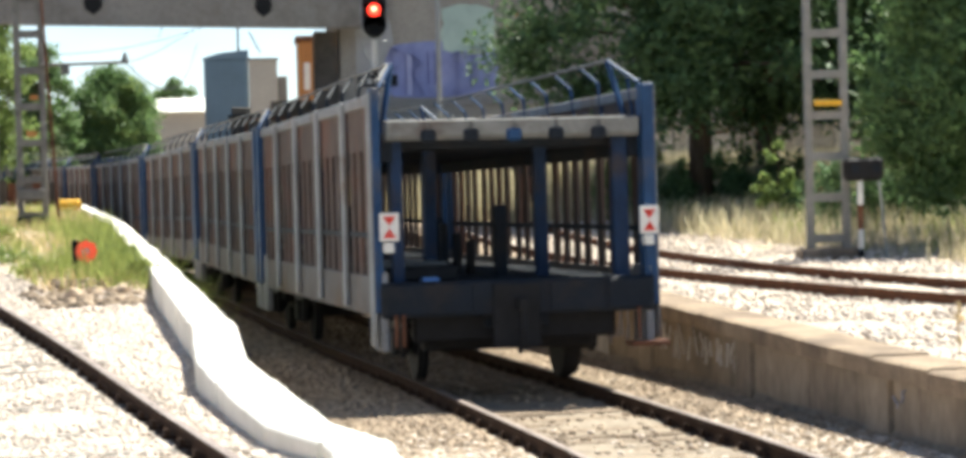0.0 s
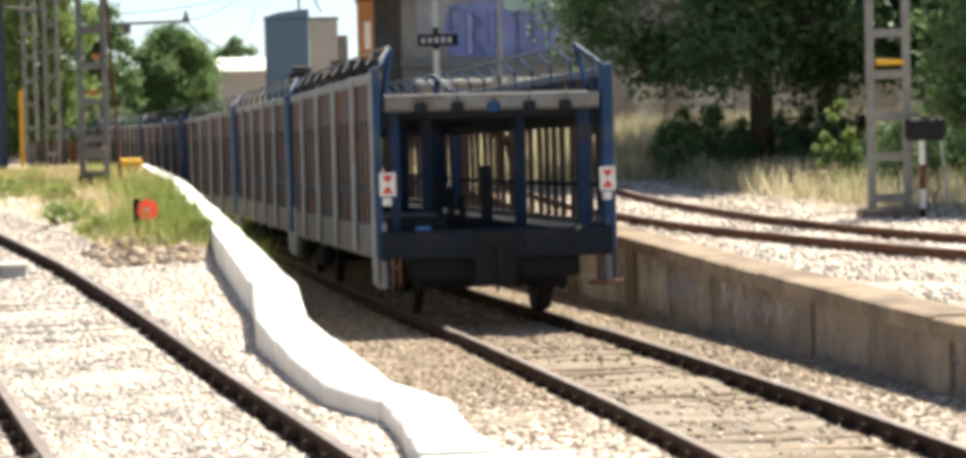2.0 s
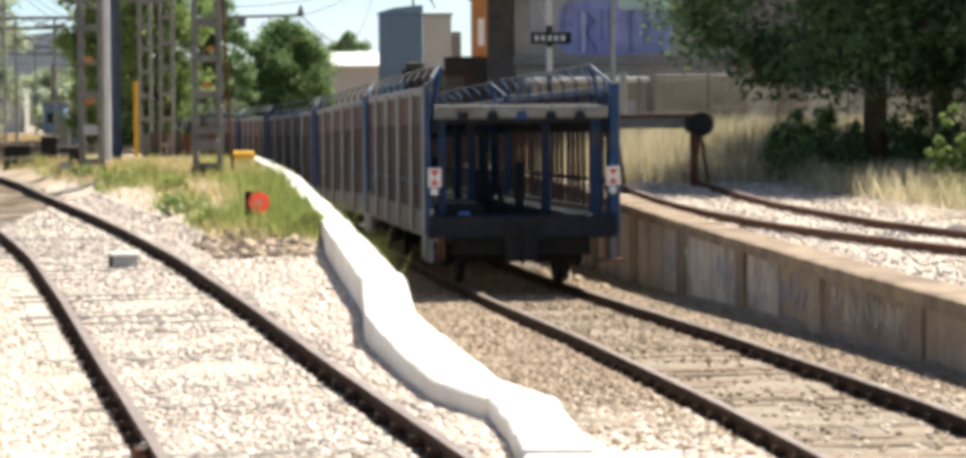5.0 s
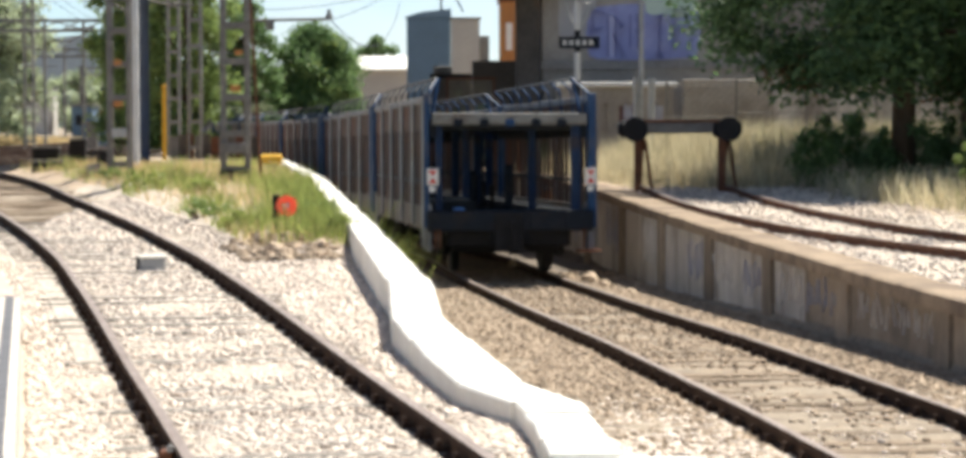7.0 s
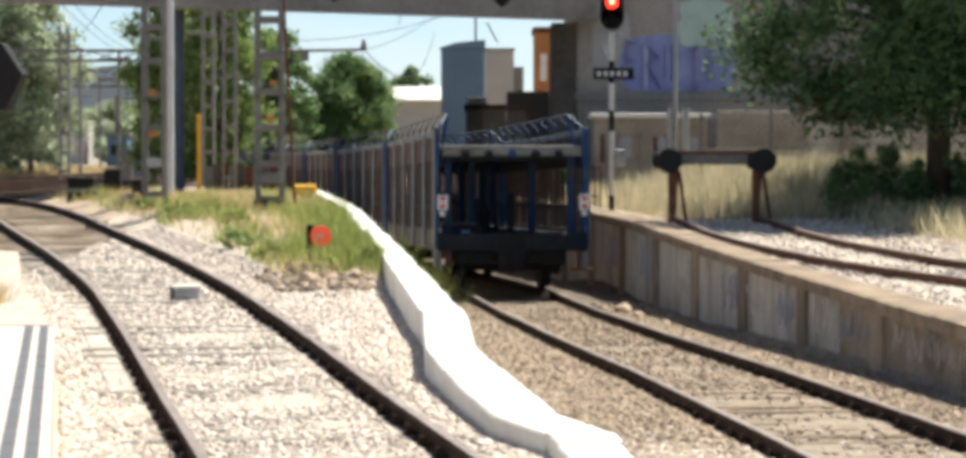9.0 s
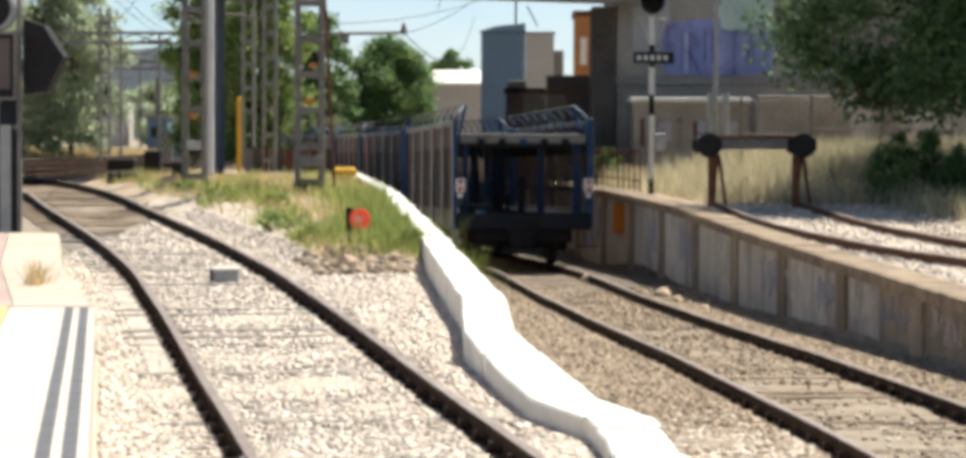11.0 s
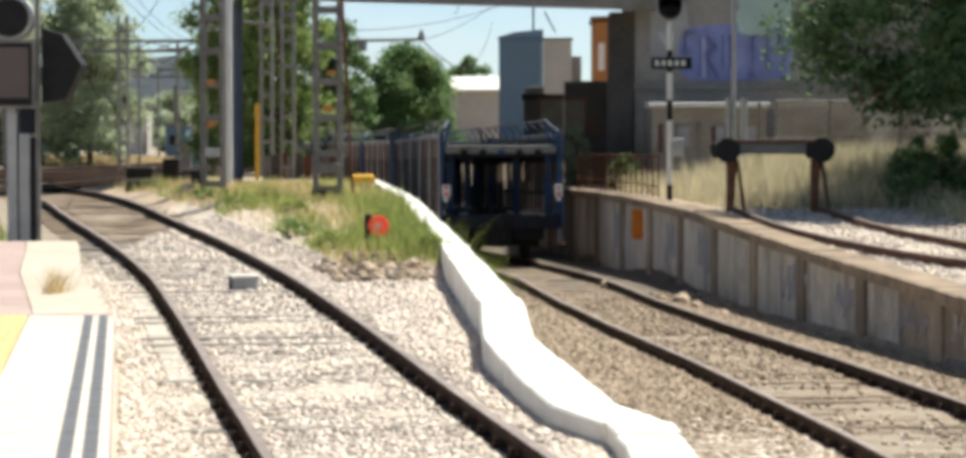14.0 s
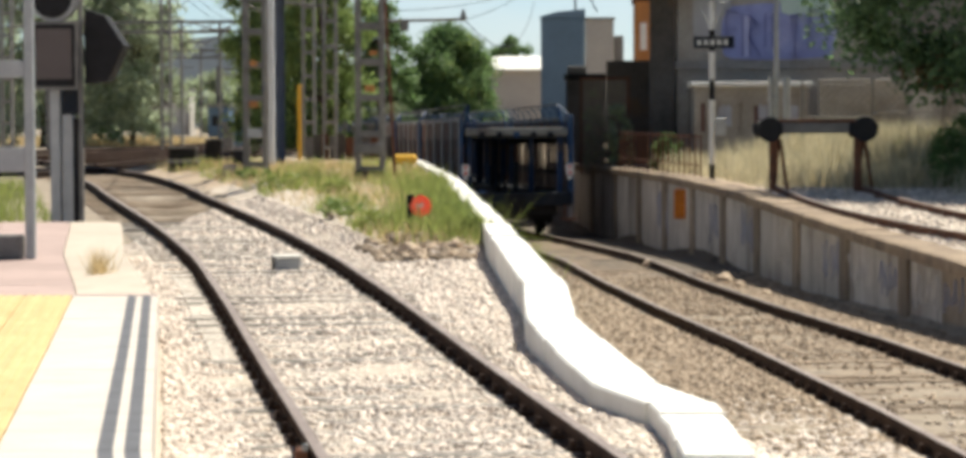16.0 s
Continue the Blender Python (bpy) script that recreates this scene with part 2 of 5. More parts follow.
def tube(points, r, n=4):
    """One connected thin tube along the points."""
    bm = bmesh.new()
    rings = []
    for i, p in enumerate(points):
        d = (points[min(i + 1, len(points) - 1)] - points[max(i - 1, 0)]).normalized()
        a = d.cross(Vector((0, 0, 1))).normalized()
        b = a.cross(d)
        rings.append([bm.verts.new(p + (a * math.cos(2 * math.pi * k / n) + b * math.sin(2 * math.pi * k / n)) * r) for k in range(n)])
    for u, v in zip(rings, rings[1:]):
        for k in range(n):
            bm.faces.new((u[k], u[(k + 1) % n], v[(k + 1) % n], v[k]))
    return bm


def mesh_from(name, verts, faces, material):
    me = bpy.data.meshes.new(name)
    me.from_pydata(verts, [], faces)
    me.materials.append(material)
    return me


def lerp(tab, x):
    return float(np.interp(x, [a for a, _ in tab], [b for _, b in tab]))


# ---- plan ----
Z_LEFT = ((0, -0.10), (10, -0.02), (18, 0.08), (25, 0.23), (34, 0.38), (42, 0.60), (50, 0.80), (60, 0.88), (900, 0.9))
Z_TRAIN = ((0, -0.36), (22, -0.43), (30, -0.52), (38, -0.66), (45, -0.74), (53, -0.77), (63, -0.93), (74, -1.08), (88, -1.15), (900, -1.15))
Z_DOCK = ((0, 0.10), (22, 0.12), (30, 0.21), (37, 0.32), (44, 0.46), (52, 0.66), (62, 0.76), (900, 0.85))


BEND = ((24, 0.03), (32, 0.0), (40, -0.06), (50, -0.13), (58, -0.21), (66, -0.34), (72, -0.50), (80, -0.60))


def base_x(y):
    b = min(max(0.0, y - 50), 32.0)
    return 3.29 - 0.089 * (y - 22.7) - 0.001 * b * b - 0.045 * max(0.0, y - 82)


def train_x(y):
    return base_x(y) + lerp(BEND, y)


def wall_x(y):
    return base_x(y) + 2.45


TROUGH = ((0.79, 15.1, 0.06, 0.42), (0.76, 16.55, 0.07, 0.42), (0.67, 17.74, 0.08, 0.47), (0.31, 18.74, 0.11, 0.5), (0.03, 20.47, 0.2, 0.51), (-0.29, 22.73, 0.31, 0.45), (-0.37, 25.26, 0.43, 0.43), (-1.17, 34.68, 0.65, 0.35), (-2.51, 49.28, 0.97, 0.27), (-4.79, 72.75, 1.03, 0.27))


def trough_x(y):
    if y > TROUGH[-1][1]:
        return train_x(y) - 2.1
    return lerp([(p[1], p[0]) for p in TROUGH], y)


def smooth(a, b, x):
    t = min(1.0, max(0.0, (x - a) / (b - a)))
    return t * t * (3 - 2 * t)


def ground_z(x, y):
    y = max(y, 0.0)
    zl, zt, zd = lerp(Z_LEFT, y) - 0.16, lerp(Z_TRAIN, y) - 0.16, lerp(Z_DOCK, y) - 0.06
    # weedy mound between the curved track and the trough
    mound = smooth(32, 36, y) * (1 - smooth(64, 80, y)) * smooth(0.9, 2.2, x - left_x(y) - 0.3) * 0.22
    a = smooth(trough_x(y) - 0.1, trough_x(y) + 0.35 + 1.3 * (1 - smooth(16, 21, y)), x)
    b = smooth(wall_x(y) + 0.05, wall_x(y) + 0.25, x)
    z = (zl + mound) * (1 - a) + zt * a
    # ballast heaped against the trough's lids, and the grassy bank at the back of the dock
    heap = smooth(17, 18.5, y) * (1 - smooth(25, 31, y)) * smooth(0.62, 0.30, abs(x - trough_x(y) - 0.30)) * 0.26
    bank = smooth(54.5, 60, y) * smooth(2.6, 4.6, x - wall_x(y)) * 0.55
    return (z + heap * a) * (1 - b) + (zd + bank) * b


LEFT_LINE = ((3.0, -7), (1.22, 4), (-0.09, 12), (-1.06, 17.3), (-1.59, 20), (-2.36, 24), (-3.14, 28), (-4.16, 33), (-5.38, 38), (-6.72, 43), (-8.05, 48), (-10.5, 57.6), (-14.3, 70), (-21, 90))


def left_x(y):
    return lerp([(b, a) for a, b in LEFT_LINE], y)

# ---- ground, one sheet to the horizon ----


def build_ground():
    ys = list(np.arange(-6, 14, 1.0)) + list(np.arange(14, 44, 0.3)) + list(np.arange(44, 90, 0.8)) + list(np.arange(90, 200, 6.0)) + [220, 300, 450, 700, 1100, 1800]
    us = sorted(set([-1800, -900, -400, -200, -120, -80, -60] + [round(u, 2) for u in np.arange(-45, -12, 1.5)]
                    + [round(u, 2) for u in np.arange(-12, 7, 0.2)] + [round(u, 2) for u in np.arange(7, 25, 1.5)] + [30, 40, 60, 100, 200, 500, 1000, 1800]))
    verts, faces = [], []
    for y in ys:
        c = train_x(min(max(y, 0.0), 140.0))
        for u in us:
            x = c + u
            z = ground_z(x, y)
            z += 0.035 * noise.noise(Vector((x * 0.9, y * 0.9, 0))) + 0.012 * noise.noise(Vector((x * 4, y * 4, 3)))
            verts.append((x, y, z))
    w = len(us)
    for j in range(len(ys) - 1):
        for i in range(w - 1):
            a = j * w + i
            faces.append((a, a + 1, a + w + 1, a + w))
    me = bpy.data.meshes.new("ground")
    me.from_pydata(verts, [], faces)
    me.materials.append(BALLAST)
    me.materials.append(EARTH)
    me.materials.append(DIRT_BALLAST)
    me.materials.append(OILY)
    cen = np.zeros(len(faces) * 3)
    me.polygons.foreach_get("center", cen)
    cen = cen.reshape(-1, 3)
    idx = np.zeros(len(faces), dtype=np.int32)
    for k, (x, y, z) in enumerate(cen):
        lx = left_x(max(y, 0))
        j = 0.5 * noise.noise(Vector((x * 0.7, y * 0.7, 9)))
        if x > wall_x(y) + 0.1:
            idx[k] = 1 if (x > wall_x(y) + 3.6 + 0.13 * max(0.0, 50 - y) ** 1.05 + j or y > 54) else 0
        elif x > trough_x(y) + 0.1:
            idx[k] = 3 if y > 49 + 5 * j else 2 if (abs(x - train_x(y)) < 0.78 or y > 20 + 5 * j) else 0
        elif y > 40.5 + 3 * j and x < lx + 1.5:
            idx[k] = 2
        elif y > 52 + 3 * j or (y > 33.5 + j and x > lx + 2.9 + j):
            idx[k] = 1
        elif y > 34.3 + 2 * j and x < lx - 1.2:
            idx[k] = 2
        elif x < lx - 5:
            idx[k] = 2
    me.polygons.foreach_set("material_index", idx)
    me.polygons.foreach_set("use_smooth", np.ones(len(faces), dtype=bool))
    return tagged(new("ground", me), "pale ballast and dry earth of the station yard", "ground", kind="structure")


DIRT_BALLAST = mat("dirty_ballast", (0.34, 0.28, 0.21), (0.19, 0.155, 0.115), 7, 0.95, 0.9, fine=34, stain=(0.14, 0.11, 0.085), amount=0.4)
OILY = mat("oily_ballast", (0.17, 0.135, 0.10), (0.085, 0.068, 0.052), 5, 0.95, 0.9, fine=30, stain=(0.06, 0.05, 0.04), amount=0.45)
build_ground()

# ---- tracks ----


def curve_points(ctrl, step):
    """Evenly stepped points and headings along a smooth line through (x, y) control points."""
    c = [Vector((*p, 0)) for p in ctrl]
    c = [2 * c[0] - c[1]] + c + [2 * c[-1] - c[-2]]
    fine = []
    for i in range(1, len(c) - 2):
        for k in range(24):
            t = k / 24
            a, b, d, e = c[i - 1], c[i], c[i + 1], c[i + 2]
            fine.append(0.5 * ((2 * b) + (d - a) * t + (2 * a - 5 * b + 4 * d - e) * t * t + (3 * b - a - 3 * d + e) * t ** 3))
    fine.append(c[-2])
    out, left = [], 0.0
    for p, q in zip(fine, fine[1:]):
        seg = (q - p).length
        while left <= seg:
            out.append((p + (q - p) * (left / seg), (q - p).normalized()))
            left += step
        left -= seg
    return out


HEAD = ((-0.036, 0.0), (0.036, 0.0), (0.036, -0.04), (0.010, -0.055), (0.010, -0.135), (0.07, -0.15), (0.07, -0.165), (-0.07, -0.165), (-0.07, -0.15), (-0.010, -0.135), (-0.010, -0.055), (-0.036, -0.04))


def rail(points, offset, height, material, parent):
    verts, faces, n = [], [], len(HEAD)
    for p, d in points:
        side = Vector((d.y, -d.x, 0))
        z = height(p.y)
        for a, b in HEAD:
            q = p + side * (offset + a)
            verts.append((q.x, q.y, z + b))
    for j in range(len(points) - 1):
        for i in range(n):
            a, b = j * n + i, j * n + (i + 1) % n
            faces.append((a, b, b + n, a + n))
    faces += [tuple(range(n))[::-1], tuple(range(len(verts) - n, len(verts)))]
    me = mesh_from("rail", verts, faces, material)
    me.materials.append(RAIL_TOP)
    for j in range(len(points) - 1):
        me.polygons[j * n].material_index = 1
    ob = new("rail", me)
    ob.parent = parent
    return ob


def track(ctrl, height, label, material, wood, sink=0.145, y0=-6.5, y1=70.0, step=0.62, fixings=True):
    tr = thing("railway_track", label, "railway track")
    pts = curve_points(ctrl, 0.5)
    for s in (-0.868, 0.868):
        rail(pts, s, height, material, tr)
    bm = boxes((-1.3, 1.3, -0.125, 0.125, -0.17, 0.0), bevel=0.015)
    me = bpy.data.meshes.new("sleeper")
    bm.to_mesh(me)
    bm.free()
    me.materials.append(wood)
    dark = me.copy()
    dark.materials[0] = SLEEPER
    cl = bpy.data.meshes.new("rail_fixing")
    bm = boxes((-0.10, 0.10, -0.06, 0.06, 0, 0.03), (-0.085, -0.055, -0.05, 0.05, 0.02, 0.075), (0.055, 0.085, -0.05, 0.05, 0.02, 0.075))
    bm.to_mesh(cl)
    bm.free()
    cl.materials.append(RAIL)
    k = 0
    for p, d in curve_points(ctrl, step):
        if y0 < p.y < y1:
            k += 1
            m = Matrix.Translation((p.x, p.y, height(p.y) - sink - 0.022 * random.random())) @ Matrix.Rotation(math.atan2(d.y, d.x) - math.pi / 2 + random.uniform(-0.02, 0.02), 4, "Z")
            shared("sleeper", dark if wood is SLEEPER_PALE and p.y > 41.5 else me, m, tr)
            if fixings and p.y < 36:
                for s in (-0.868, 0.868):
                    shared("rail_fixing", cl, m @ Matrix.Translation((s, 0, 0.0)), tr)
    return tr


TRAIN_CTRL = [(train_x(y), y) for y in (-7, 2, 12, 22, 32, 45, 60, 80, 110, 150, 200, 260)]
track(LEFT_LINE, lambda y: lerp(Z_LEFT, y), "curved rusty rails on pale wooden sleepers in ballast", RAIL, SLEEPER_PALE, sink=0.131)
track(TRAIN_CTRL, lambda y: lerp(Z_TRAIN, y), "dark rails on weathered wooden sleepers beside the dock", RAIL, SLEEPER, sink=0.139)
DOCK_LINE = ((4.72, 52), (4.95, 47), (5.35, 43), (6.0, 39), (6.9, 35.5), (8.3, 31.5), (10.4, 27), (13, 22.5))
track(DOCK_LINE, lambda y: lerp(Z_DOCK, y) + 0.08, "red-rusted rails of the dock siding in white gravel", RAIL_RED, SLEEPER_PALE, sink=0.16, fixings=False)

# ---- cable trough of white concrete ----


def build_trough():
    tr = thing("cable_trough", "winding white concrete cable trough with stepped lids", "cable trough")
    n = 0
    segs = []
    for (xa, ya, za, wa), (xb, yb, zb, wb) in zip(TROUGH, TROUGH[1:]):
        k = max(1, round(math.hypot(xb - xa, yb - ya) / 0.75))
        for i in range(k):
            f, g = i / k, (i + 1) / k
            segs.append([(xa + (xb - xa) * h, ya + (yb - ya) * h, za + (zb - za) * h, wa + (wb - wa) * h) for h in (f, g)])
    for (xa, ya, za, wa), (xb, yb, zb, wb) in segs:
        d = Vector((xb - xa, yb - ya, 0)).normalized()
        bm = bmesh.new()
        e = 0.02
        up = random.uniform(-0.012, 0.012)
        out = random.uniform(-0.012, 0.012)
        vs = []
        for (x, y, z, w), sh in (((xa, ya, za, wa), e), ((xb, yb, zb, wb), -e)):
            low = min(ground_z(x - 0.6, y), ground_z(x + 0.9, y)) - 0.25
            for s, zz in ((-1, low), (-1, z + up - 0.02), (-0.93, z + up), (0.93, z + up), (1, z + up - 0.02), (1, low)):
                vs.append(bm.verts.new((x + out + s * w / 2 + d.x * sh, y + d.y * sh, zz)))
        for i in range(6):
            bm.faces.new((vs[i], vs[(i + 1) % 6], vs[6 + (i + 1) % 6], vs[6 + i]))
        bm.faces.new(vs[:6][::-1])
        bm.faces.new(vs[6:])
        bmesh.ops.recalc_face_normals(bm, faces=bm.faces)
        part("trough_lid", bm, CONCRETE, tr)
    return tr


build_trough()
slab = thing("concrete_slab", "loose white concrete lid lying across the trough's end", "concrete slab")
part("slab_body", boxes((-0.50, 0.46, -0.22, 0.22, -0.30, 0.03), bevel=0.06), CONCRETE, slab)
slab.matrix_basis = pose(1.05, 15.0, 0.0, 0, 0, 3)

# ---- loading dock ----


FADED = mat("faded_tag_paint", (0.44, 0.45, 0.52), (0.34, 0.34, 0.39), 3)
TAG_WHITE = mat("worn_white_paint", (0.74, 0.71, 0.66), (0.50, 0.46, 0.42), 5, fine=30)


def build_dock():
    dock = thing("loading_dock", "stained concrete loading dock wall with faded graffiti", "dock wall", kind="structure")
    y = 14.0 - 4.42 * 4
    k = 0
    while y < 79.2:
        ln = 1.9 if k % 3 else 0.62
        y2 = y + ln
        painted = (y > 33 and k % 3 != 0)
        bm = bmesh.new()
        vs = []
        out = 0.05 if k % 3 == 0 else 0.0
        for yy in (y + 0.012, y2 - 0.012):
            zt, zb = lerp(Z_DOCK, yy), lerp(Z_TRAIN, yy) - 0.5
            x = wall_x(yy)
            for a, b in ((x - out, zb), (x - out, zt - 0.16), (x + 0.3, zt - 0.16), (x + 0.3, zb)):
                vs.append(bm.verts.new((a, yy, b)))
        for i in range(4):
            bm.faces.new((vs[i], vs[(i + 1) % 4], vs[4 + (i + 1) % 4], vs[4 + i]))
        bm.faces.new(vs[:4][::-1])
        bm.faces.new(vs[4:])
        bmesh.ops.recalc_face_normals(bm, faces=bm.faces)
        part("panel", bm, WALL_PAINT if painted else WALL, dock)
        y = y2
        k += 1
    y = -4.0
    while y < 79.2:
        y2 = y + 1.5
        bm = bmesh.new()
        vs = []
        for yy in (y + 0.006, y2 - 0.006):
            zt, x = lerp(Z_DOCK, yy), wall_x(yy)
            j = random.uniform(-0.012, 0.012)
            for a, b in ((x - 0.15, zt - 0.185), (x - 0.16, zt - 0.02 + j), (x - 0.10, zt + j), (x + 0.40, zt + j), (x + 0.40, zt - 0.155)):
                vs.append(bm.verts.new((a, yy, b)))
        for i in range(5):
            bm.faces.new((vs[i], vs[(i + 1) % 5], vs[5 + (i + 1) % 5], vs[5 + i]))
        bm.faces.new(vs[:5][::-1])
        bm.faces.new(vs[5:])
        bmesh.ops.recalc_face_normals(bm, faces=bm.faces)
        part("coping_stone", bm, COPING, dock)
        y = y2
    # faded tags sprayed on the panels: rows of bent strokes
    for y0, y1, m in ((22.6, 23.4, FADED), (28.0, 29.6, TAG_WHITE), (30.0, 31.5, TAG_WHITE), (32.5, 34.1, FADED), (34.4, 35.9, TAG_WHITE), (37.0, 38.4, FADED), (39.0, 40.4, TAG_WHITE), (41.4, 42.8, FADED), (45.8, 47.2, TAG_WHITE), (50.2, 51.6, FADED), (54.6, 56.0, FADED), (62.5, 64.2, FADED)):
        y = y0
        while y < y1:
            zt, zb = lerp(Z_DOCK, y) - 0.24, lerp(Z_TRAIN, y) + 0.08
            hh = (zt - zb) * random.uniform(0.35, 0.8)
            c = (zt + zb) / 2 + random.uniform(-0.08, 0.08)
            x = wall_x(y)
            bm = bmesh.new()
            lean, ya = random.uniform(-0.14, 0.14), y
            for i in range(3):
                yb = ya + lean / 3 + random.uniform(-0.07, 0.07)
                beam(bm, (wall_x(ya) - 0.003, ya, c - hh / 2 + hh * i / 3), (wall_x(yb) - 0.003, yb, c - hh / 2 + hh * (i + 1.15) / 3), random.uniform(0.03, 0.055), 0.008)
                ya = yb
            part("graffiti_stroke", bm, m, dock)
            y += random.uniform(0.13, 0.26)
    return dock


build_dock()

# ---- train ----
UNIT, GAP = 12.6, 0.35
DECK, UPPER, TOP = 1.16, 2.72, 3.22


def wheelset():
    bm = bmesh.new()
    for s in (-0.87, 0.87):
        rod(bm, (s - 0.06, 0, 0), (s + 0.06, 0, 0), 0.43, n=28)
        rod(bm, (s - 0.075 + (0.13 if s < 0 else -0.13) * 0.5, 0, 0), (s + 0.0, 0, 0), 0.46, n=28)
    rod(bm, (-1.05, 0, 0), (1.05, 0, 0), 0.08, n=12)
    return bm


def build_wagon(tail):
    w = thing("car_transporter_wagon", "weathered blue and grey two-deck car transporter wagon, empty", "railway wagon", group="wagons of the train")
    L = UNIT
    # lower frame and deck
    part("underframe", boxes((-1.18, 1.18, 0.05, L - 0.05, 0.86, 1.10), (-0.35, 0.35, 0.1, L - 0.1, 0.66, 0.86), bevel=0.02), NAVY, w)
    for k in range(7):
        a = 0.1 + k * (L - 0.2) / 7
        part("deck_plate", boxes((-1.36, 1.36, a + 0.01, a + (L - 0.2) / 7 - 0.01, 1.10, DECK + 0.006 * (k % 2)), bevel=0.004), NAVY, w)
    part("end_beam", boxes((-1.5, 1.5, -0.05, 0.16, 0.80, 1.18), bevel=0.02), NAVY, w, "dark steel end beam with worn paint")
    part("end_beam", boxes((-1.5, 1.5, L - 0.16, L + 0.05, 0.80, 1.18), bevel=0.02), NAVY, w)
    # skirts
    for s in (-1, 1):
        x = s * 1.46
        part("skirt", boxes((x - 0.03, x + 0.03, 0.7, L - 0.7, 0.80, 1.24), bevel=0.01), SKIRT, w, "grey stained steel skirt")
        for a in (0.0, L - 0.62):
            part("corner_plate", boxes((x - 0.045, x + 0.045, a, a + 0.62, 0.44, 1.30), bevel=0.02), GREY, w, "grey corner plate with scuffs")
        # posts
        ys = [0.14 + i * (L - 0.28) / 5 for i in range(6)]
        for i, a in enumerate(ys):
            end = i in (0, 5)
            tx = (0.07 if s > 0 else 0.045) if end else 0.028
            xx = s * (1.555 - tx)
            part("corner_post" if end else "side_post", boxes((xx - tx, xx + tx, a - (0.14 if end else 0.07), a + (0.14 if end else 0.07), 0.86, TOP + (0.05 if end else 0)), bevel=0.012),
                 BLUE if end else POST_GREY, w, "blue corner post" if end else "")
        if tail:
            part("corner_cover", boxes((s * 1.565 - 0.008, s * 1.565 + 0.008, 0.02, 0.34, 0.50, TOP), bevel=0.004), GREY, w, "pale grey corner cover plate")
        part("top_rail", boxes((x - 0.05, x + 0.05, 0.2, L - 0.2, TOP - 0.12, TOP), bevel=0.012), GREY, w)
        part("waist_rail", boxes((x - 0.02, x + 0.02, 0.2, L - 0.2, 1.66, 1.72)), NAVY, w)
        for i in range(5):
            a, b = ys[i] + 0.09, ys[i + 1] - 0.09
            part("upper_panel", boxes((x - 0.012, x + 0.012, a, b, 2.62, TOP - 0.10), bevel=0.004), MESH, w, "brown perforated upper side panel")
            k = 4
            for j in range(k):
                c = a + (j + 0.5) * (b - a) / k
                part("side_bar", boxes((x - 0.018, x + 0.018, c - 0.13, c + 0.13, 1.24, 2.62)), MESH, w)
        # guard hoops over the upper deck
        for i in range(9):
            c = 0.5 + i * (L - 1.0) / 8
            bm = bmesh.new()
            rod(bm, (s * 1.44, c, UPPER + 0.2), (s * 1.40, c + 0.04, TOP + 0.14), 0.022, n=6)
            rod(bm, (s * 1.40, c + 0.04, TOP + 0.14), (s * 1.24, c + 0.30, TOP + 0.34), 0.022, n=6)
            # the left hoops' darker blue puts that side's shade into the colour
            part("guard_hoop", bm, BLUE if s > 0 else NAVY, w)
        part("guard_rail", rods(((s * 1.24, 0.8, TOP + 0.34), (s * 1.24, L - 0.4, TOP + 0.34), 0.02), ((s * 1.40, 0.5, TOP + 0.14), (s * 1.24, 0.8, TOP + 0.34), 0.02)), STEEL_DIM, w)
    # upper deck
    part("upper_deck", boxes((-1.40, 1.40, 0.25, L - 0.05, UPPER, UPPER + 0.07)), NAVY, w)
    for i in range(16):
        c = 0.5 + i * (L - 0.9) / 15
        part("deck_rib", boxes((-1.40, 1.40, c - 0.04, c + 0.04, UPPER - 0.10, UPPER)), NAVY, w)
    part("deck_edge", boxes((-1.40, 1.40, 0.05, 0.25, UPPER - 0.02, UPPER + 0.20), bevel=0.015), PALE, w, "pale worn edge of the upper deck")
    for i in range(6):
        c = -1.17 + i * 0.468
        part("edge_plate", boxes((c - 0.215, c + 0.215, 0.03, 0.052, UPPER + 0.02, UPPER + 0.185), bevel=0.006), PALE_PLATE, w)
    for s in (-1, 1):
        bm = bmesh.new()
        beam(bm, (s * 1.38, 0.5, UPPER + 0.07), (s * 1.22, 0.72, TOP + 0.33), 0.05, 0.05)
        beam(bm, (s * 1.22, 0.72, TOP + 0.33), (s * 1.44, 0.18, TOP + 0.06), 0.03, 0.03)
        part("guard_brace", bm, BLUE, w, "blue brace at the end of the guard rail")
    for i in range(5):
        c = -0.936 + i * 0.468
        part("edge_bracket", boxes((c - 0.085, c + 0.085, 0.0, 0.06, UPPER - 0.05, UPPER + 0.09), bevel=0.025), NAVY if i != 2 else BLUE, w)
    for s in (-1, 1):
        part("deck_girder", boxes((s * 1.36 - 0.05, s * 1.36 + 0.05, 0.2, L - 0.1, UPPER - 0.24, UPPER)), NAVY, w)
    part("inner_post", boxes((1.14, 1.30, 0.25, 0.42, DECK, UPPER)), SHADED_BLUE, w)
    part("inner_post", boxes((-1.32, -1.20, 0.25, 0.40, DECK, UPPER)), SHADED_BLUE, w)
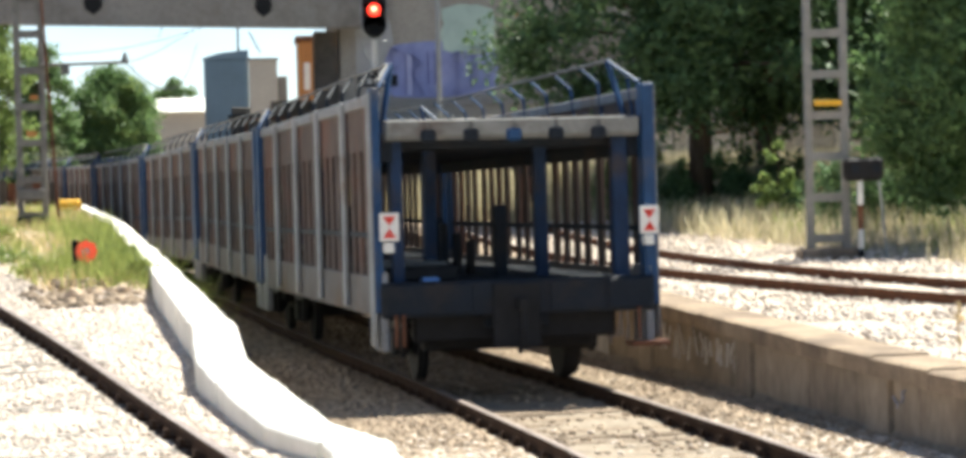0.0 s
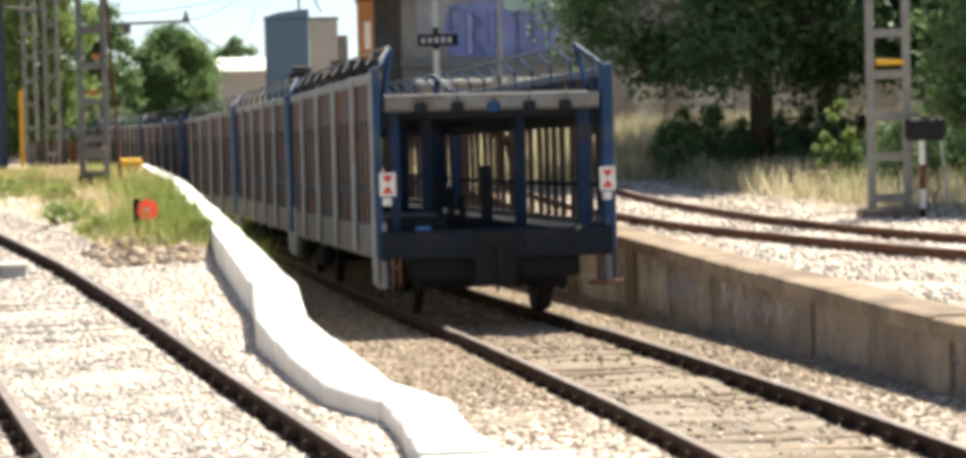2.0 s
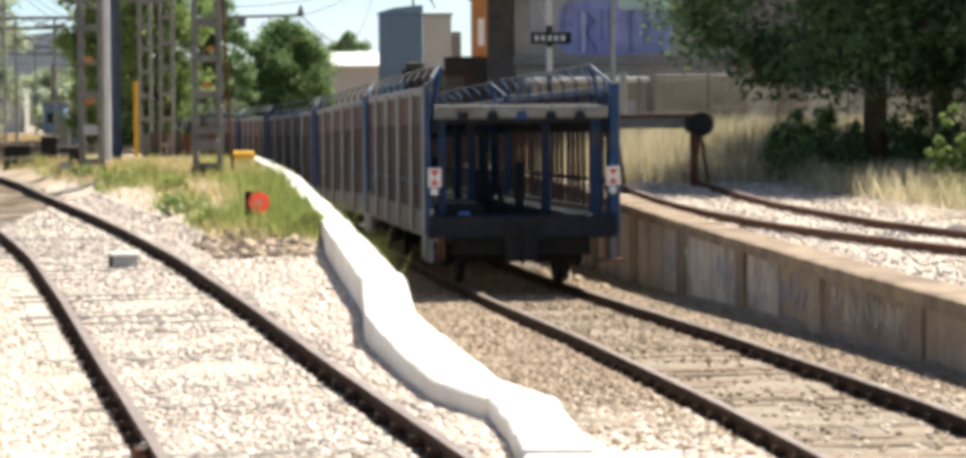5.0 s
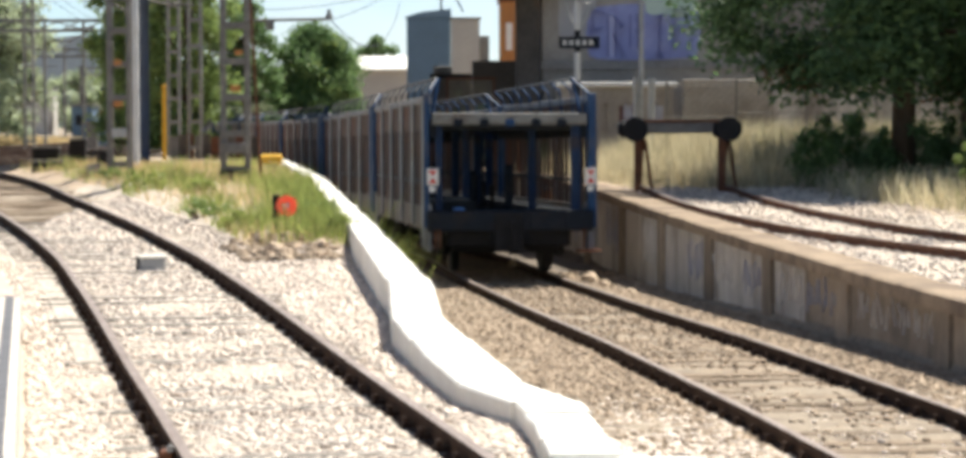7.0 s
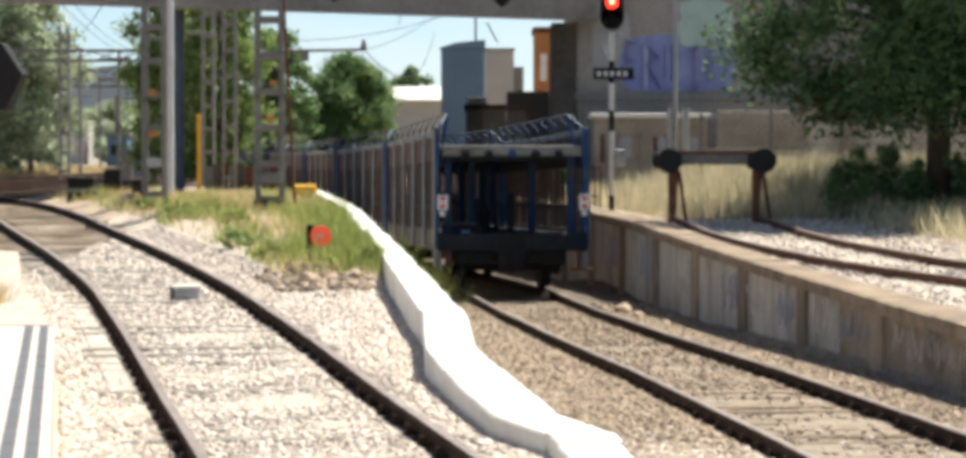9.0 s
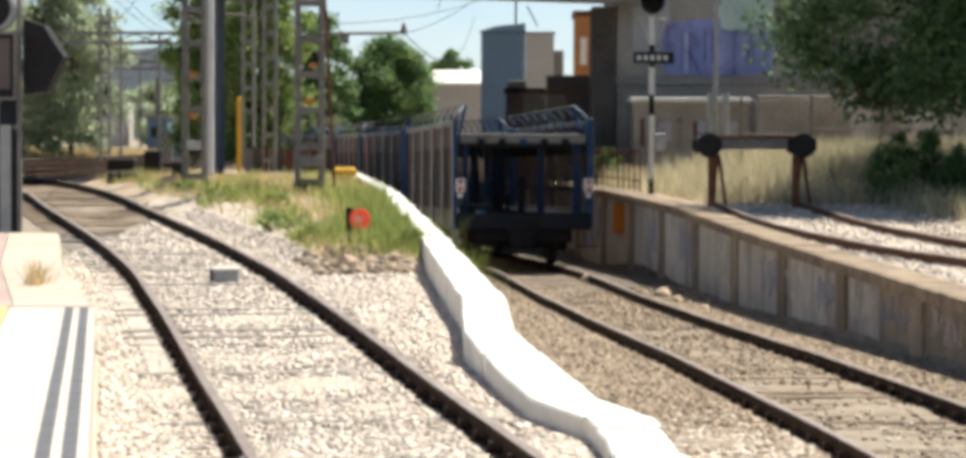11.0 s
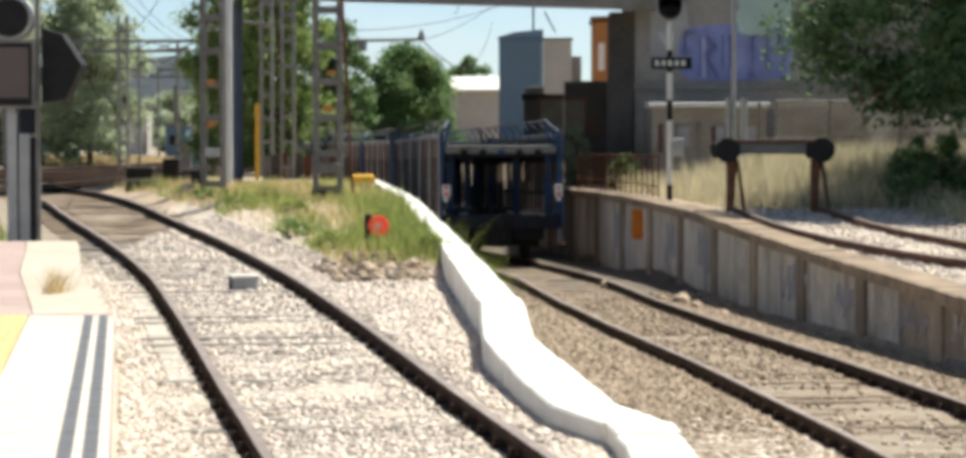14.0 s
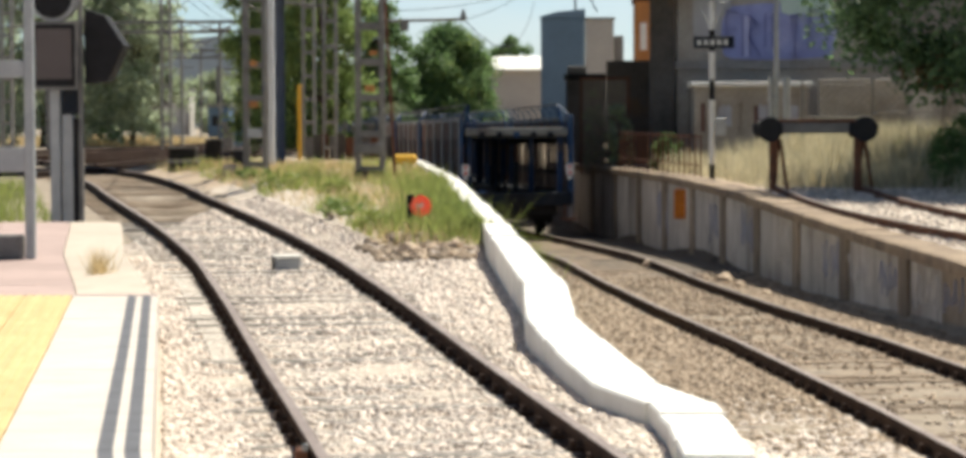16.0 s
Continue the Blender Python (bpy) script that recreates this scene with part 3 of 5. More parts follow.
    # deck supports and fittings inside
    for x, y, h in ((0.60, 1.6, UPPER), (0.24, 2.2, 1.98), (-0.34, 3.2, 1.85), (0.1, 6.2, UPPER), (-0.52, 2.6, UPPER), (-0.2, 7.5, UPPER), (0.5, 9.0, UPPER)):
        part("deck_strut", boxes((x - 0.07, x + 0.07, y - 0.07, y + 0.07, DECK, h), bevel=0.01), SHADED_BLUE if h == UPPER else NAVY, w)
    part("loading_plate", boxes((-1.35, -0.55, 0.6, 3.2, DECK + 0.01, DECK + 0.17), bevel=0.02), BLACK, w)
    part("loading_board", boxes((-1.34, -0.62, 0.9, 2.6, DECK + 0.172, DECK + 0.21), bevel=0.01), PALE, w, "pale worn loading board")
    for x, h in ((-0.30, 0.62), (-0.14, 0.5), (0.02, 0.42)):
        part("wheel_chock", boxes((x - 0.045, x + 0.045, 2.9, 3.05, DECK, DECK + h), bevel=0.015), NAVY, w)
    # running gear
    for y in (1.55, L - 1.55):
        ws = part("wheelset", wheelset(), BLACK, w)
        ws.location = (0, y, 0.46)
        for s in (-1, 1):
            bm = boxes((s * 1.08 - 0.10, s * 1.08 + 0.10, y - 0.16, y + 0.16, 0.32, 0.62), bevel=0.03)
            box(bm, s * 1.08 - 0.05, s * 1.08 + 0.05, y - 0.55, y + 0.55, 0.62, 0.70)
            box(bm, s * 1.08 - 0.03, s * 1.08 + 0.03, y - 0.30, y - 0.22, 0.30, 0.90)
            box(bm, s * 1.08 - 0.03, s * 1.08 + 0.03, y + 0.22, y + 0.30, 0.30, 0.90)
            part("axle_box", bm, BLACK, w)
    part("brake_beam", boxes((-1.12, 1.12, 0.22, 0.42, 0.52, 0.84), (-0.95, 0.95, 0.6, 0.9, 0.40, 0.80), bevel=0.03), BLACK, w)
    bm = bmesh.new()
    rod(bm, (-0.5, 4.5, 0.70), (-0.5, 5.5, 0.70), 0.17, n=16)
    box(bm, 0.2, 0.9, 5.6, 6.6, 0.5, 0.86, bevel=0.03)
    part("brake_gear", bm, BLACK, w)
    if tail:
        for a, b in ((-1.46, -0.52), (0.34, 0.92), (0.98, 1.46)):
            part("beam_plate", boxes((a, b, -0.075, -0.045, 0.84, 1.15), bevel=0.008), NAVY, w)
        bm = boxes((-0.05, 0.05, -0.30, -0.05, 0.86, 0.98))
        rod(bm, (0, -0.26, 0.92), (0.0, -0.28, 0.55), 0.035)
        rod(bm, (-0.04, -0.28, 0.56), (-0.04, -0.2, 0.40), 0.025)
        part("coupling_hook", bm, BLACK, w)
        part("centre_plate", boxes((-0.30, 0.22, -0.09, -0.05, 0.45, 1.14), bevel=0.01), BLACK, w)
        for x in (-1.28, -1.36, 1.30):
            part("hand_grip", rods(((x, -0.12, 0.5), (x, -0.12, 0.84), 0.02)), RUST, w)
        part("step", boxes((1.20, 1.62, -0.2, 0.12, 0.42, 0.47)), RUST, w)
        for s in (-1, 1):
            p = part("tail_plate", boxes((s * 1.42 - 0.105, s * 1.42 + 0.105, -0.20, -0.18, 1.63, 1.93), bevel=0.004), WHITE, w, "white tail board with two red triangles")
            for up in (1, -1):
                bm = bmesh.new()
                zc = 1.78
                v = [bm.verts.new((s * 1.42 + a, -0.2035, zc + b * up)) for a, b in ((0, 0.012), (0.07, 0.115), (-0.07, 0.115))]
                f = bm.faces.new(v)
                bmesh.ops.recalc_face_normals(bm, faces=bm.faces)
                bmesh.ops.solidify(bm, geom=[f], thickness=0.003)
                part("red_triangle", bm, RED, p)
            part("plate_bracket", boxes((s * 1.42 - 0.05, s * 1.42 + 0.05, -0.20, -0.04, 1.51, 1.61), bevel=0.01), WHITE, w)
        part("blue_rag", boxes((-0.98, -0.78, 0.45, 0.62, DECK, DECK + 0.05), bevel=0.02), mat("pale_blue_plastic", (0.25, 0.45, 0.85), (0.2, 0.35, 0.7), rough=0.4), w)
    return w


TAIL_ROWS = ((0, 27.7), (16, 70.1))


def rail_point(y):
    return Vector((train_x(y), y, lerp(Z_TRAIN, y)))


tail = build_wagon(True)
plain = build_wagon(False)
WAGONS = [tail, plain] + [copy_thing(plain, pose(0, 0, 0)) for _ in range(10)]


def along(y, dist):
    return y + dist / math.hypot(1, 0.089 + 0.002 * min(max(0.0, y - 50), 23.0))


def wagon_pose(t, k):
    y0 = lerp(TAIL_ROWS, t)
    for _ in range(k):
        y0 = along(y0, UNIT + GAP)
    a, b = rail_point(y0 + 1.5), rail_point(along(y0, UNIT) - 1.5)
    d = (b - a).normalized()
    p = a - d * 1.5
    side = d.cross(Vector((0, 0, 1))).normalized()
    return Matrix.Translation(p) @ Matrix((side, d, side.cross(d))).transposed().to_4x4()


def motions():
    for k, w in enumerate(WAGONS):
        walk(w, [(t, wagon_pose(t, k)) for t in np.arange(0, 16.01, 1.0).tolist()])
        if k < 3:
            for o in w.children:
                if o.name.startswith("wheelset"):
                    base = o.location.copy()
                    walk(o, [(t, Matrix.Translation(base) @ Matrix.Rotation(-(lerp(TAIL_ROWS, t) - 27.7) / 0.46, 4, "X")) for t in np.arange(0, 16.01, 0.2).tolist()])

# ---- bridge and what stands behind it ----
br = thing("road_bridge", "grey concrete road bridge crossing the tracks on a skew", "bridge")
br.matrix_basis = pose(2.3, 75.3, 5.84, 0, 0, 30)
part("deck_slab", boxes((-60, 1.2, -0.6, 8.4, 0.62, 1.5), bevel=0.04), BRIDGE, br)
part("fascia_beam", boxes((-60, 1.2, -0.95, -0.6, 0.0, 1.6), bevel=0.03), BRIDGE, br)
for x in (-13.8, -7.9, -2.6):
    bm = bmesh.new()
    rod(bm, (x, -0.98, 0.62), (x, -0.94, 0.62), 0.28, n=20)
    box(bm, x - 0.05, x + 0.05, -1.0, -0.94, 0.3, 0.62)
    part("drain_spout", bm, BLACK, br)
PIER = mat("pier_paint", (0.10, 0.125, 0.17), (0.07, 0.08, 0.11), 1.5, 0.7, 0.15, fine=20, stain=(0.16, 0.15, 0.14), amount=0.35)
for x in (-11.99,):
    p = part("pier", rods(((x, 0.3, -6.4), (x, 0.3, 0.02), 0.21), n=20), PIER, br, "dark blue-grey round bridge pier")
ab = thing("bridge_abutment", "weathered concrete bridge abutment covered with lilac graffiti", "abutment")
part("front_wall", boxes((2.7, 22, 75.6, 87, -1.6, 8.6), bevel=0.05), ABUT, ab)
part("wall_band", boxes((2.68, 22, 75.5, 75.62, 3.55, 3.8), bevel=0.02), BRIDGE, ab)


def blot(name, x0, x1, z0, z1, y, material, parent, seed, n=26, rag=0.18):
    """A painted patch with a ragged outline, a few millimetres proud of its wall."""
    bm = bmesh.new()
    vs = []
    for i in range(n):
        a = 2 * math.pi * i / n
        r = 1 + rag * noise.noise(Vector((math.cos(a) * 2.1 + seed, math.sin(a) * 2.1, seed * 3)))
        c, s = math.cos(a), math.sin(a)
        k = 1 / max(abs(c), abs(s)) ** 0.75
        vs.append(bm.verts.new(((x0 + x1) / 2 + c * k * r * (x1 - x0) / 2, y, (z0 + z1) / 2 + s * k * r * (z1 - z0) / 2)))
    back = [bm.verts.new((v.co.x, y + 0.004, v.co.z)) for v in vs]
    bm.faces.new(vs[::-1])
    for i in range(n):
        bm.faces.new((vs[i], vs[(i + 1) % n], back[(i + 1) % n], back[i]))
    bmesh.ops.recalc_face_normals(bm, faces=bm.faces)
    return part(name, bm, material, parent)


blot("graffiti", 4.0, 7.35, 3.82, 5.45, 75.585, LILAC, ab, 1, 44, 0.08)
blot("graffiti", 5.7, 7.3, 5.1, 6.5, 75.575, MINT, ab, 2)
blot("graffiti", 3.2, 4.3, 4.4, 6.2, 75.59, mat("grey_paint", (0.46, 0.45, 0.45), (0.36, 0.35, 0.36), 1.2), ab, 3)
LILAC_PALE = mat("pale_lilac_paint", (0.50, 0.51, 0.72), (0.40, 0.41, 0.62), 2, 0.8, 0.1, fine=20)


def spray(strokes, x, z, w, h, y, thick, material, parent):
    """Bent sprayed strokes, flat bars on the wall, as one painted shape."""
    bm = bmesh.new()
    for a, b, c, d in strokes:
        beam(bm, (x + a * w, y, z + b * h), (x + c * w, y, z + d * h), thick, 0.004)
    return part("graffiti_stroke", bm, material, parent)


SHAPES = (((0, 0, 0.1, 1), (0.1, 1, 0.8, 0.9), (0.1, 0.5, 0.7, 0.55)), ((0, 0, 0, 1), (0, 1, 0.7, 0.75), (0.7, 0.75, 0, 0.5), (0.1, 0.5, 0.8, 0)), ((0.1, 0.9, 0.8, 1), (0.1, 0.9, 0.1, 0.1), (0.1, 0.1, 0.8, 0), (0.1, 0.5, 0.6, 0.5)), ((0, 0.9, 0.8, 1), (0.4, 1, 0.35, 0), (0.1, 0.05, 0.7, 0.0)))
for i, x in enumerate((4.15, 4.75, 5.35, 5.95, 6.55)):
    up = 0.08 * (-1) ** i
    spray(SHAPES[i % 4], x, 4.0 + up, 0.5, 1.2, 75.574, 0.25, INDIGO, ab)
    spray(SHAPES[i % 4], x, 4.0 + up, 0.5, 1.2, 75.566, 0.17, LILAC_PALE if i % 2 else LILAC, ab)
hut = thing("lineside_hut", "low hut with a pale roof edge and maroon graffiti", "hut")
part("hut_wall", boxes((3.1, 6.3, 72.6, 75.4, 0.4, 3.0), bevel=0.03), ABUT, hut)
part("roof_edge", boxes((3.0, 6.4, 72.45, 75.45, 3.0, 3.14), bevel=0.02), WHITE, hut, "pale concrete roof edge")
MAROON = mat("maroon_paint", (0.17, 0.085, 0.075), (0.11, 0.06, 0.055), 2, 0.85, 0.1, fine=20)
for i, x in enumerate((3.35, 3.75, 4.25, 4.8, 5.2, 5.6)):
    spray(SHAPES[(i * 3 + 1) % 4], x, 1.75, 0.34, 0.8, 72.594, 0.12, MAROON, hut)
    if i % 2:
        blot("graffiti", x, x + 0.4, 1.9, 2.5, 72.597, FADED, hut, 40 + i, 18, 0.4)
wall = thing("boundary_wall", "pale patchy masonry wall behind the trees", "wall")
for i in range(12):
    part("wall_panel", boxes((6.5 + i * 2.5, 8.98 + i * 2.5, 71.8 + 0.02 * (i % 2), 72.1, 0.4, 3.2 + 0.15 * (i % 3)), bevel=0.02), WALL_PAINT if i % 3 else ABUT, wall)
# darkened to put the deep shade under the bridge into the concrete's colour
DARK_CONCRETE = mat("dark_concrete", (0.13, 0.115, 0.10), (0.075, 0.066, 0.058), 1.2, 0.92, 0.3, fine=12, stain=(0.18, 0.10, 0.05), amount=0.25)
under = thing("retaining_wall", "dark retaining wall under the bridge", "wall")
part("wall_face", boxes((0.75, 2.7, 83, 83.4, -1.5, 4.0), bevel=0.03), DARK_CONCRETE, under)
# dark block added where the abutment's side lies in shade
part("abutment_shade", boxes((1.98, 2.68, 75.45, 77.2, -1.5, 5.82), bevel=0.04), DARK_CONCRETE, under, "dark block standing for the abutment's shaded side")
ochre = thing("ochre_house", "ochre plastered house corner beyond the bridge", "house")
part("house_wall", boxes((1.92, 3.2, 96, 99, 0, 6.5), bevel=0.04), OCHRE, ochre)
part("roof", boxes((1.85, 3.3, 95.9, 99.1, 6.5, 6.7), bevel=0.02), RUST, ochre)
part("window", boxes((2.12, 2.36, 95.97, 95.998, 4.7, 5.7)), WHITE, ochre)
panel = thing("mesh_gate", "tall brown mesh gate overgrown with creeper", "gate")
GATE = mat("gate_brown", (0.27, 0.22, 0.155), (0.17, 0.14, 0.10), 3, 0.85, 0.2, fine=30)
part("gate_frame", boxes((-0.08, -0.02, 76.0, 76.06, 0.5, 3.35), (1.30, 1.36, 76.0, 76.06, 0.5, 3.35), (-0.02, 1.30, 76.0, 76.06, 3.27, 3.35)), RUST, panel)
for i in range(15):
    x = 0.02 + i * 0.085
    part("gate_bar", boxes((x, x + 0.05, 76.01, 76.04, 0.5, 3.27)), GATE, panel)

SILO = mat("blue_sheet", (0.13, 0.20, 0.28), (0.10, 0.155, 0.21), 0.6, 0.6, 0.1, fine=8, stain=(0.13, 0.17, 0.22), amount=0.3)
tank = thing("blue_silo", "blue-grey sheet-metal silo block beyond the bridge", "silo")
k = 150 / 4200
bx = lambda x: (x - 784) * k
bz = lambda y: 2 - (y - 250) * k
bm = boxes((bx(716), bx(786), 150, 152.6, -1, bz(80)), bevel=0.06)
part("silo_body", bm, SILO, tank)
bm = bmesh.new()
vs = [bm.verts.new(v) for y in (149.9, 152.7) for v in ((bx(714), y, bz(80)), (bx(788), y, bz(80)), (bx(788), y, bz(65)), (bx(740), y, bz(70)), (bx(714), y, bz(78)))]
bm.faces.new(vs[:5])
bm.faces.new(vs[5:][::-1])
for i in range(5):
    bm.faces.new((vs[i], vs[5 + i], vs[5 + (i + 1) % 5], vs[(i + 1) % 5]))
bmesh.ops.recalc_face_normals(bm, faces=bm.faces)
part("silo_cap", bm, SILO, tank)
for i in range(6):
    x = bx(716) + (i + 0.5) * (bx(786) - bx(716)) / 6
    part("sheet_rib", boxes((x - 0.04, x + 0.04, 149.95, 150.0, -1, bz(82))), SILO, tank)
part("ladder", rods(((bx(785), 150.2, -1), (bx(785), 150.2, bz(66)), 0.08), ((bx(772), 150.5, bz(70)), (bx(772), 150.5, bz(28)), 0.06), ((bx(790), 150.5, bz(36)), (bx(808), 150.5, bz(70)), 0.04)), BLACK, tank)
white = thing("white_storage_block", "pale square storage block beside the silo", "storage block")
part("block_wall", boxes((bx(788), bx(834), 150, 153, -1, bz(82)), bevel=0.04), mat("pale_render", (0.42, 0.40, 0.36), (0.34, 0.32, 0.29), 0.5, fine=6), white)
part("block_roof", boxes((bx(786), bx(836), 149.9, 153.1, bz(82), bz(79))), STEEL_DIM, white)
part("block_annex", boxes((bx(834), bx(850), 150.6, 152, -1, bz(108)), bevel=0.04), STEEL_DIM, white)
low = thing("dark_low_building", "dark low flat-roofed building behind the train", "building")
part("building_wall", boxes((-0.55, 0.74, 84, 90, -1.2, 3.45), bevel=0.04), DARK_CONCRETE, low)
part("roof_edge", boxes((-0.62, 0.74, 83.9, 90.1, 3.45, 3.6)), BLACK, low)
part("parapet", boxes((-0.5, 0.1, 84.1, 85, 3.6, 3.85), bevel=0.02), STEEL_DIM, low)
shed = thing("white_roofed_shed", "long low shed with a bright white roof", "shed")
part("shed_wall", boxes((-12.5, -3.0, 200, 208, -1, 6.2)), mat("shed_wall", (0.42, 0.40, 0.36), (0.34, 0.32, 0.29), 0.4, fine=5), shed)
bm = bmesh.new()
vs = [bm.verts.new(v) for v in ((-12.8, 199.5, 6.2), (-2.7, 199.5, 6.2), (-2.7, 205, 7.3), (-12.8, 205, 7.3), (-12.8, 199.5, 6.05), (-2.7, 199.5, 6.05), (-2.7, 205, 7.15), (-12.8, 205, 7.15))]
for f in ((0, 1, 2, 3), (7, 6, 5, 4), (0, 4, 5, 1), (1, 5, 6, 2), (2, 6, 7, 3), (3, 7, 4, 0)):
    bm.faces.new([vs[i] for i in f])
part("shed_roof", bm, CONCRETE, shed)

# ---- signals and masts ----
sg = thing("main_signal", "lineside signal showing red on a banded black and white mast", "railway signal")
sg.matrix_basis = pose(2.93, 59, 0.66)
for a, b, m in ((0, 0.4, BLACK), (0.4, 1.86, WHITE), (1.86, 2.32, BLACK), (2.32, 2.95, WHITE), (2.95, 3.45, BLACK), (3.45, 4.1, WHITE)):
    part("mast_band", rods(((0, 0, a), (0, 0, b), 0.065), n=14), m, sg)
part("number_plate", boxes((-0.42, 0.5, -0.11, -0.075, 3.03, 3.30), bevel=0.01), NAVY, sg)
for i in range(5):
    part("plate_mark", boxes((-0.34 + i * 0.15, -0.25 + i * 0.15, -0.116, -0.111, 3.10, 3.22)), WHITE, sg)
bm = bmesh.new()
for p, q in (((-0.30, 0, 4.05), (0.30, 0, 4.05)), ((-0.30, 0, 4.05), (-0.06, 0, 3.5)), ((0.30, 0, 4.05), (0.06, 0, 3.5))):
    rod(bm, p, q, 0.025, n=6)
part("ladder_stay", bm, STEEL, sg)
bm = bmesh.new()
for z in (4.42, 4.95):
    rod(bm, (0, -0.02, z), (0, 0.12, z), 0.30, n=24)
box(bm, -0.30, 0.30, -0.02, 0.12, 4.42, 4.95)
part("backboard_rim", bm, STEEL, sg)
bm = bmesh.new()
for z in (4.42, 4.95):
    rod(bm, (0, -0.06, z), (0, 0.10, z), 0.265, n=24)
box(bm, -0.265, 0.265, -0.06, 0.10, 4.42, 4.95)
part("backboard", bm, BLACK, sg)
for z in (4.78, 4.34):
    bm = bmesh.new()
    bmesh.ops.create_cone(bm, cap_ends=False, segments=20, radius1=0.15, radius2=0.15, depth=0.2, matrix=Matrix.Translation((0, -0.16, z)) @ Matrix.Rotation(math.pi / 2, 4, "X"))
    part("lamp_hood", bm, BLACK, sg)
part("red_lens", rods(((0, -0.07, 4.78), (0, -0.09, 4.78), 0.145), n=20), mat("red_light", (0.8, 0.03, 0.02), (0.8, 0.03, 0.02), glow=(1.0, 0.04, 0.02, 1.6)), sg, "glowing red signal lens")
part("lens_core", rods(((0, -0.09, 4.80), (0, -0.10, 4.80), 0.06), n=16), mat("hot_light", (1, 0.8, 0.7), (1, 0.8, 0.7), glow=(1.0, 0.30, 0.15, 2.5)), sg)
part("dark_lens", rods(((0, -0.07, 4.34), (0, -0.09, 4.34), 0.14), n=20), BLACK, sg)
part("relay_box", boxes((0.08, 0.32, -0.1, 0.1, 1.05, 1.45), bevel=0.02), STEEL, sg)
tp = thing("twin_post", "pair of slim pale posts before the abutment", "post")
part("post", rods(((5.05, 68, 0.5), (5.05, 68, 9.0), 0.06)), STEEL, tp)
part("post", rods(((5.32, 68, 0.5), (5.32, 68, 3.2), 0.09)), STEEL, tp)
part("post", rods(((4.92, 68, 0.5), (4.92, 68, 3.2), 0.08)), STEEL, tp)


def lattice_mast(x, y, z, h, w, depth, material, label, step=0.72, plates=(), lean=0.0, n_legs=4, start=0.4):
    t = thing("lattice_mast", label, "catenary mast", pose(x, y, z), group="catenary masts")
    for sx in (-1, 1):
        for sy in ((-1, 1) if n_legs == 4 else (0,)):
            bm = bmesh.new()
            beam(bm, (sx * w / 2, sy * depth / 2, -0.5), (sx * w / 2 * (1 - lean), sy * depth / 2, h), 0.085 if n_legs == 4 else 0.11, 0.085 if n_legs == 4 else 0.14)
            part("leg", bm, material, t)
    k = 0
    zz = start
    while zz < h:
        f = 1 - lean * zz / h
        for sy in ((-1, 1) if n_legs == 4 else (0,)):
            part("batten", boxes((-w / 2 * f, w / 2 * f, sy * depth / 2 - 0.02 - (0.045 if sy <= 0 else -0.045), sy * depth / 2 + 0.02 - (0.045 if sy <= 0 else -0.045), zz, zz + 0.13)), material, t)
        if n_legs == 4:
            for sx in (-1, 1):
                bm = bmesh.new()
                beam(bm, (sx * w / 2 * f, -depth / 2, zz + 0.13), (sx * w / 2 * f, depth / 2, zz + step), 0.03, 0.03)
                part("lacing", bm, material, t)
        zz += step
        k += 1
    for px, pz, pw, ph, m in plates:
        part("plate", boxes((px - pw / 2, px + pw / 2, -depth / 2 - 0.12, -depth / 2 - 0.09, pz, pz + ph), bevel=0.006), m, t)
    part("footing", boxes((-w / 2 - 0.2, w / 2 + 0.2, -depth / 2 - 0.2, depth / 2 + 0.2, -0.6, 0.05), bevel=0.03), WALL, t)
    return t


m1 = lattice_mast(-4.28, 52, 0.62, 8.5, 0.48, 0.45, STEEL_DIM, "dark four-legged lattice catenary mast with an orange plate", plates=((0.03, 2.02, 0.2, 0.13, OCHRE), (0.1, 2.75, 0.16, 0.1, OCHRE)))
part("switch_cabinet", boxes((-0.30, 0.30, -0.4, -0.2, 0.15, 0.45), bevel=0.02), BLACK, m1)
part("switch_cabinet", boxes((-0.26, 0.26, -0.4, -0.2, 0.78, 1.0), bevel=0.02), STEEL_DIM, m1)
bm = bmesh.new()
rod(bm, (0.2, -0.3, 3.43), (1.95, -0.3, 3.46), 0.03, n=8)
part("arm", bm, STEEL_DIM, m1)
for p, q, a, b in (((1.9, -0.3, 3.46), (1.9, -0.3, 3.66), 0.09, 0.02), ((0.72, -0.3, 3.42), (0.72, -0.3, 3.24), 0.09, 0.09)):
    bm = bmesh.new()
    rod(bm, p, q, a, b, n=10)
    part("insulator", bm, STEEL_DIM, m1)
part("stay", rods(((0.18, -0.4, 7.0), (0.55, -0.5, 0.05), 0.03)), RUST, m1)
lattice_mast(-7.1, 56, 0.66, 8.5, 0.42, 0.42, STEEL_DIM, "dark lattice catenary mast beside the bridge pier", plates=((0.0, 1.7, 0.2, 0.14, OCHRE), (0.02, 1.05, 0.32, 0.2, STEEL), (0.0, 2.6, 0.16, 0.12, OCHRE)))
COLUMN = mat("column_paint", (0.70, 0.71, 0.71), (0.58, 0.59, 0.59), 3, 0.6, 0.08, fine=30, stain=(0.40, 0.38, 0.35), amount=0.2)
hp = thing("steel_column", "plain light grey steel column", "column")
part("column_shaft", boxes((-7.52, -7.30, 61.0, 61.18, 0.3, 9.0), bevel=0.01), COLUMN, hp)
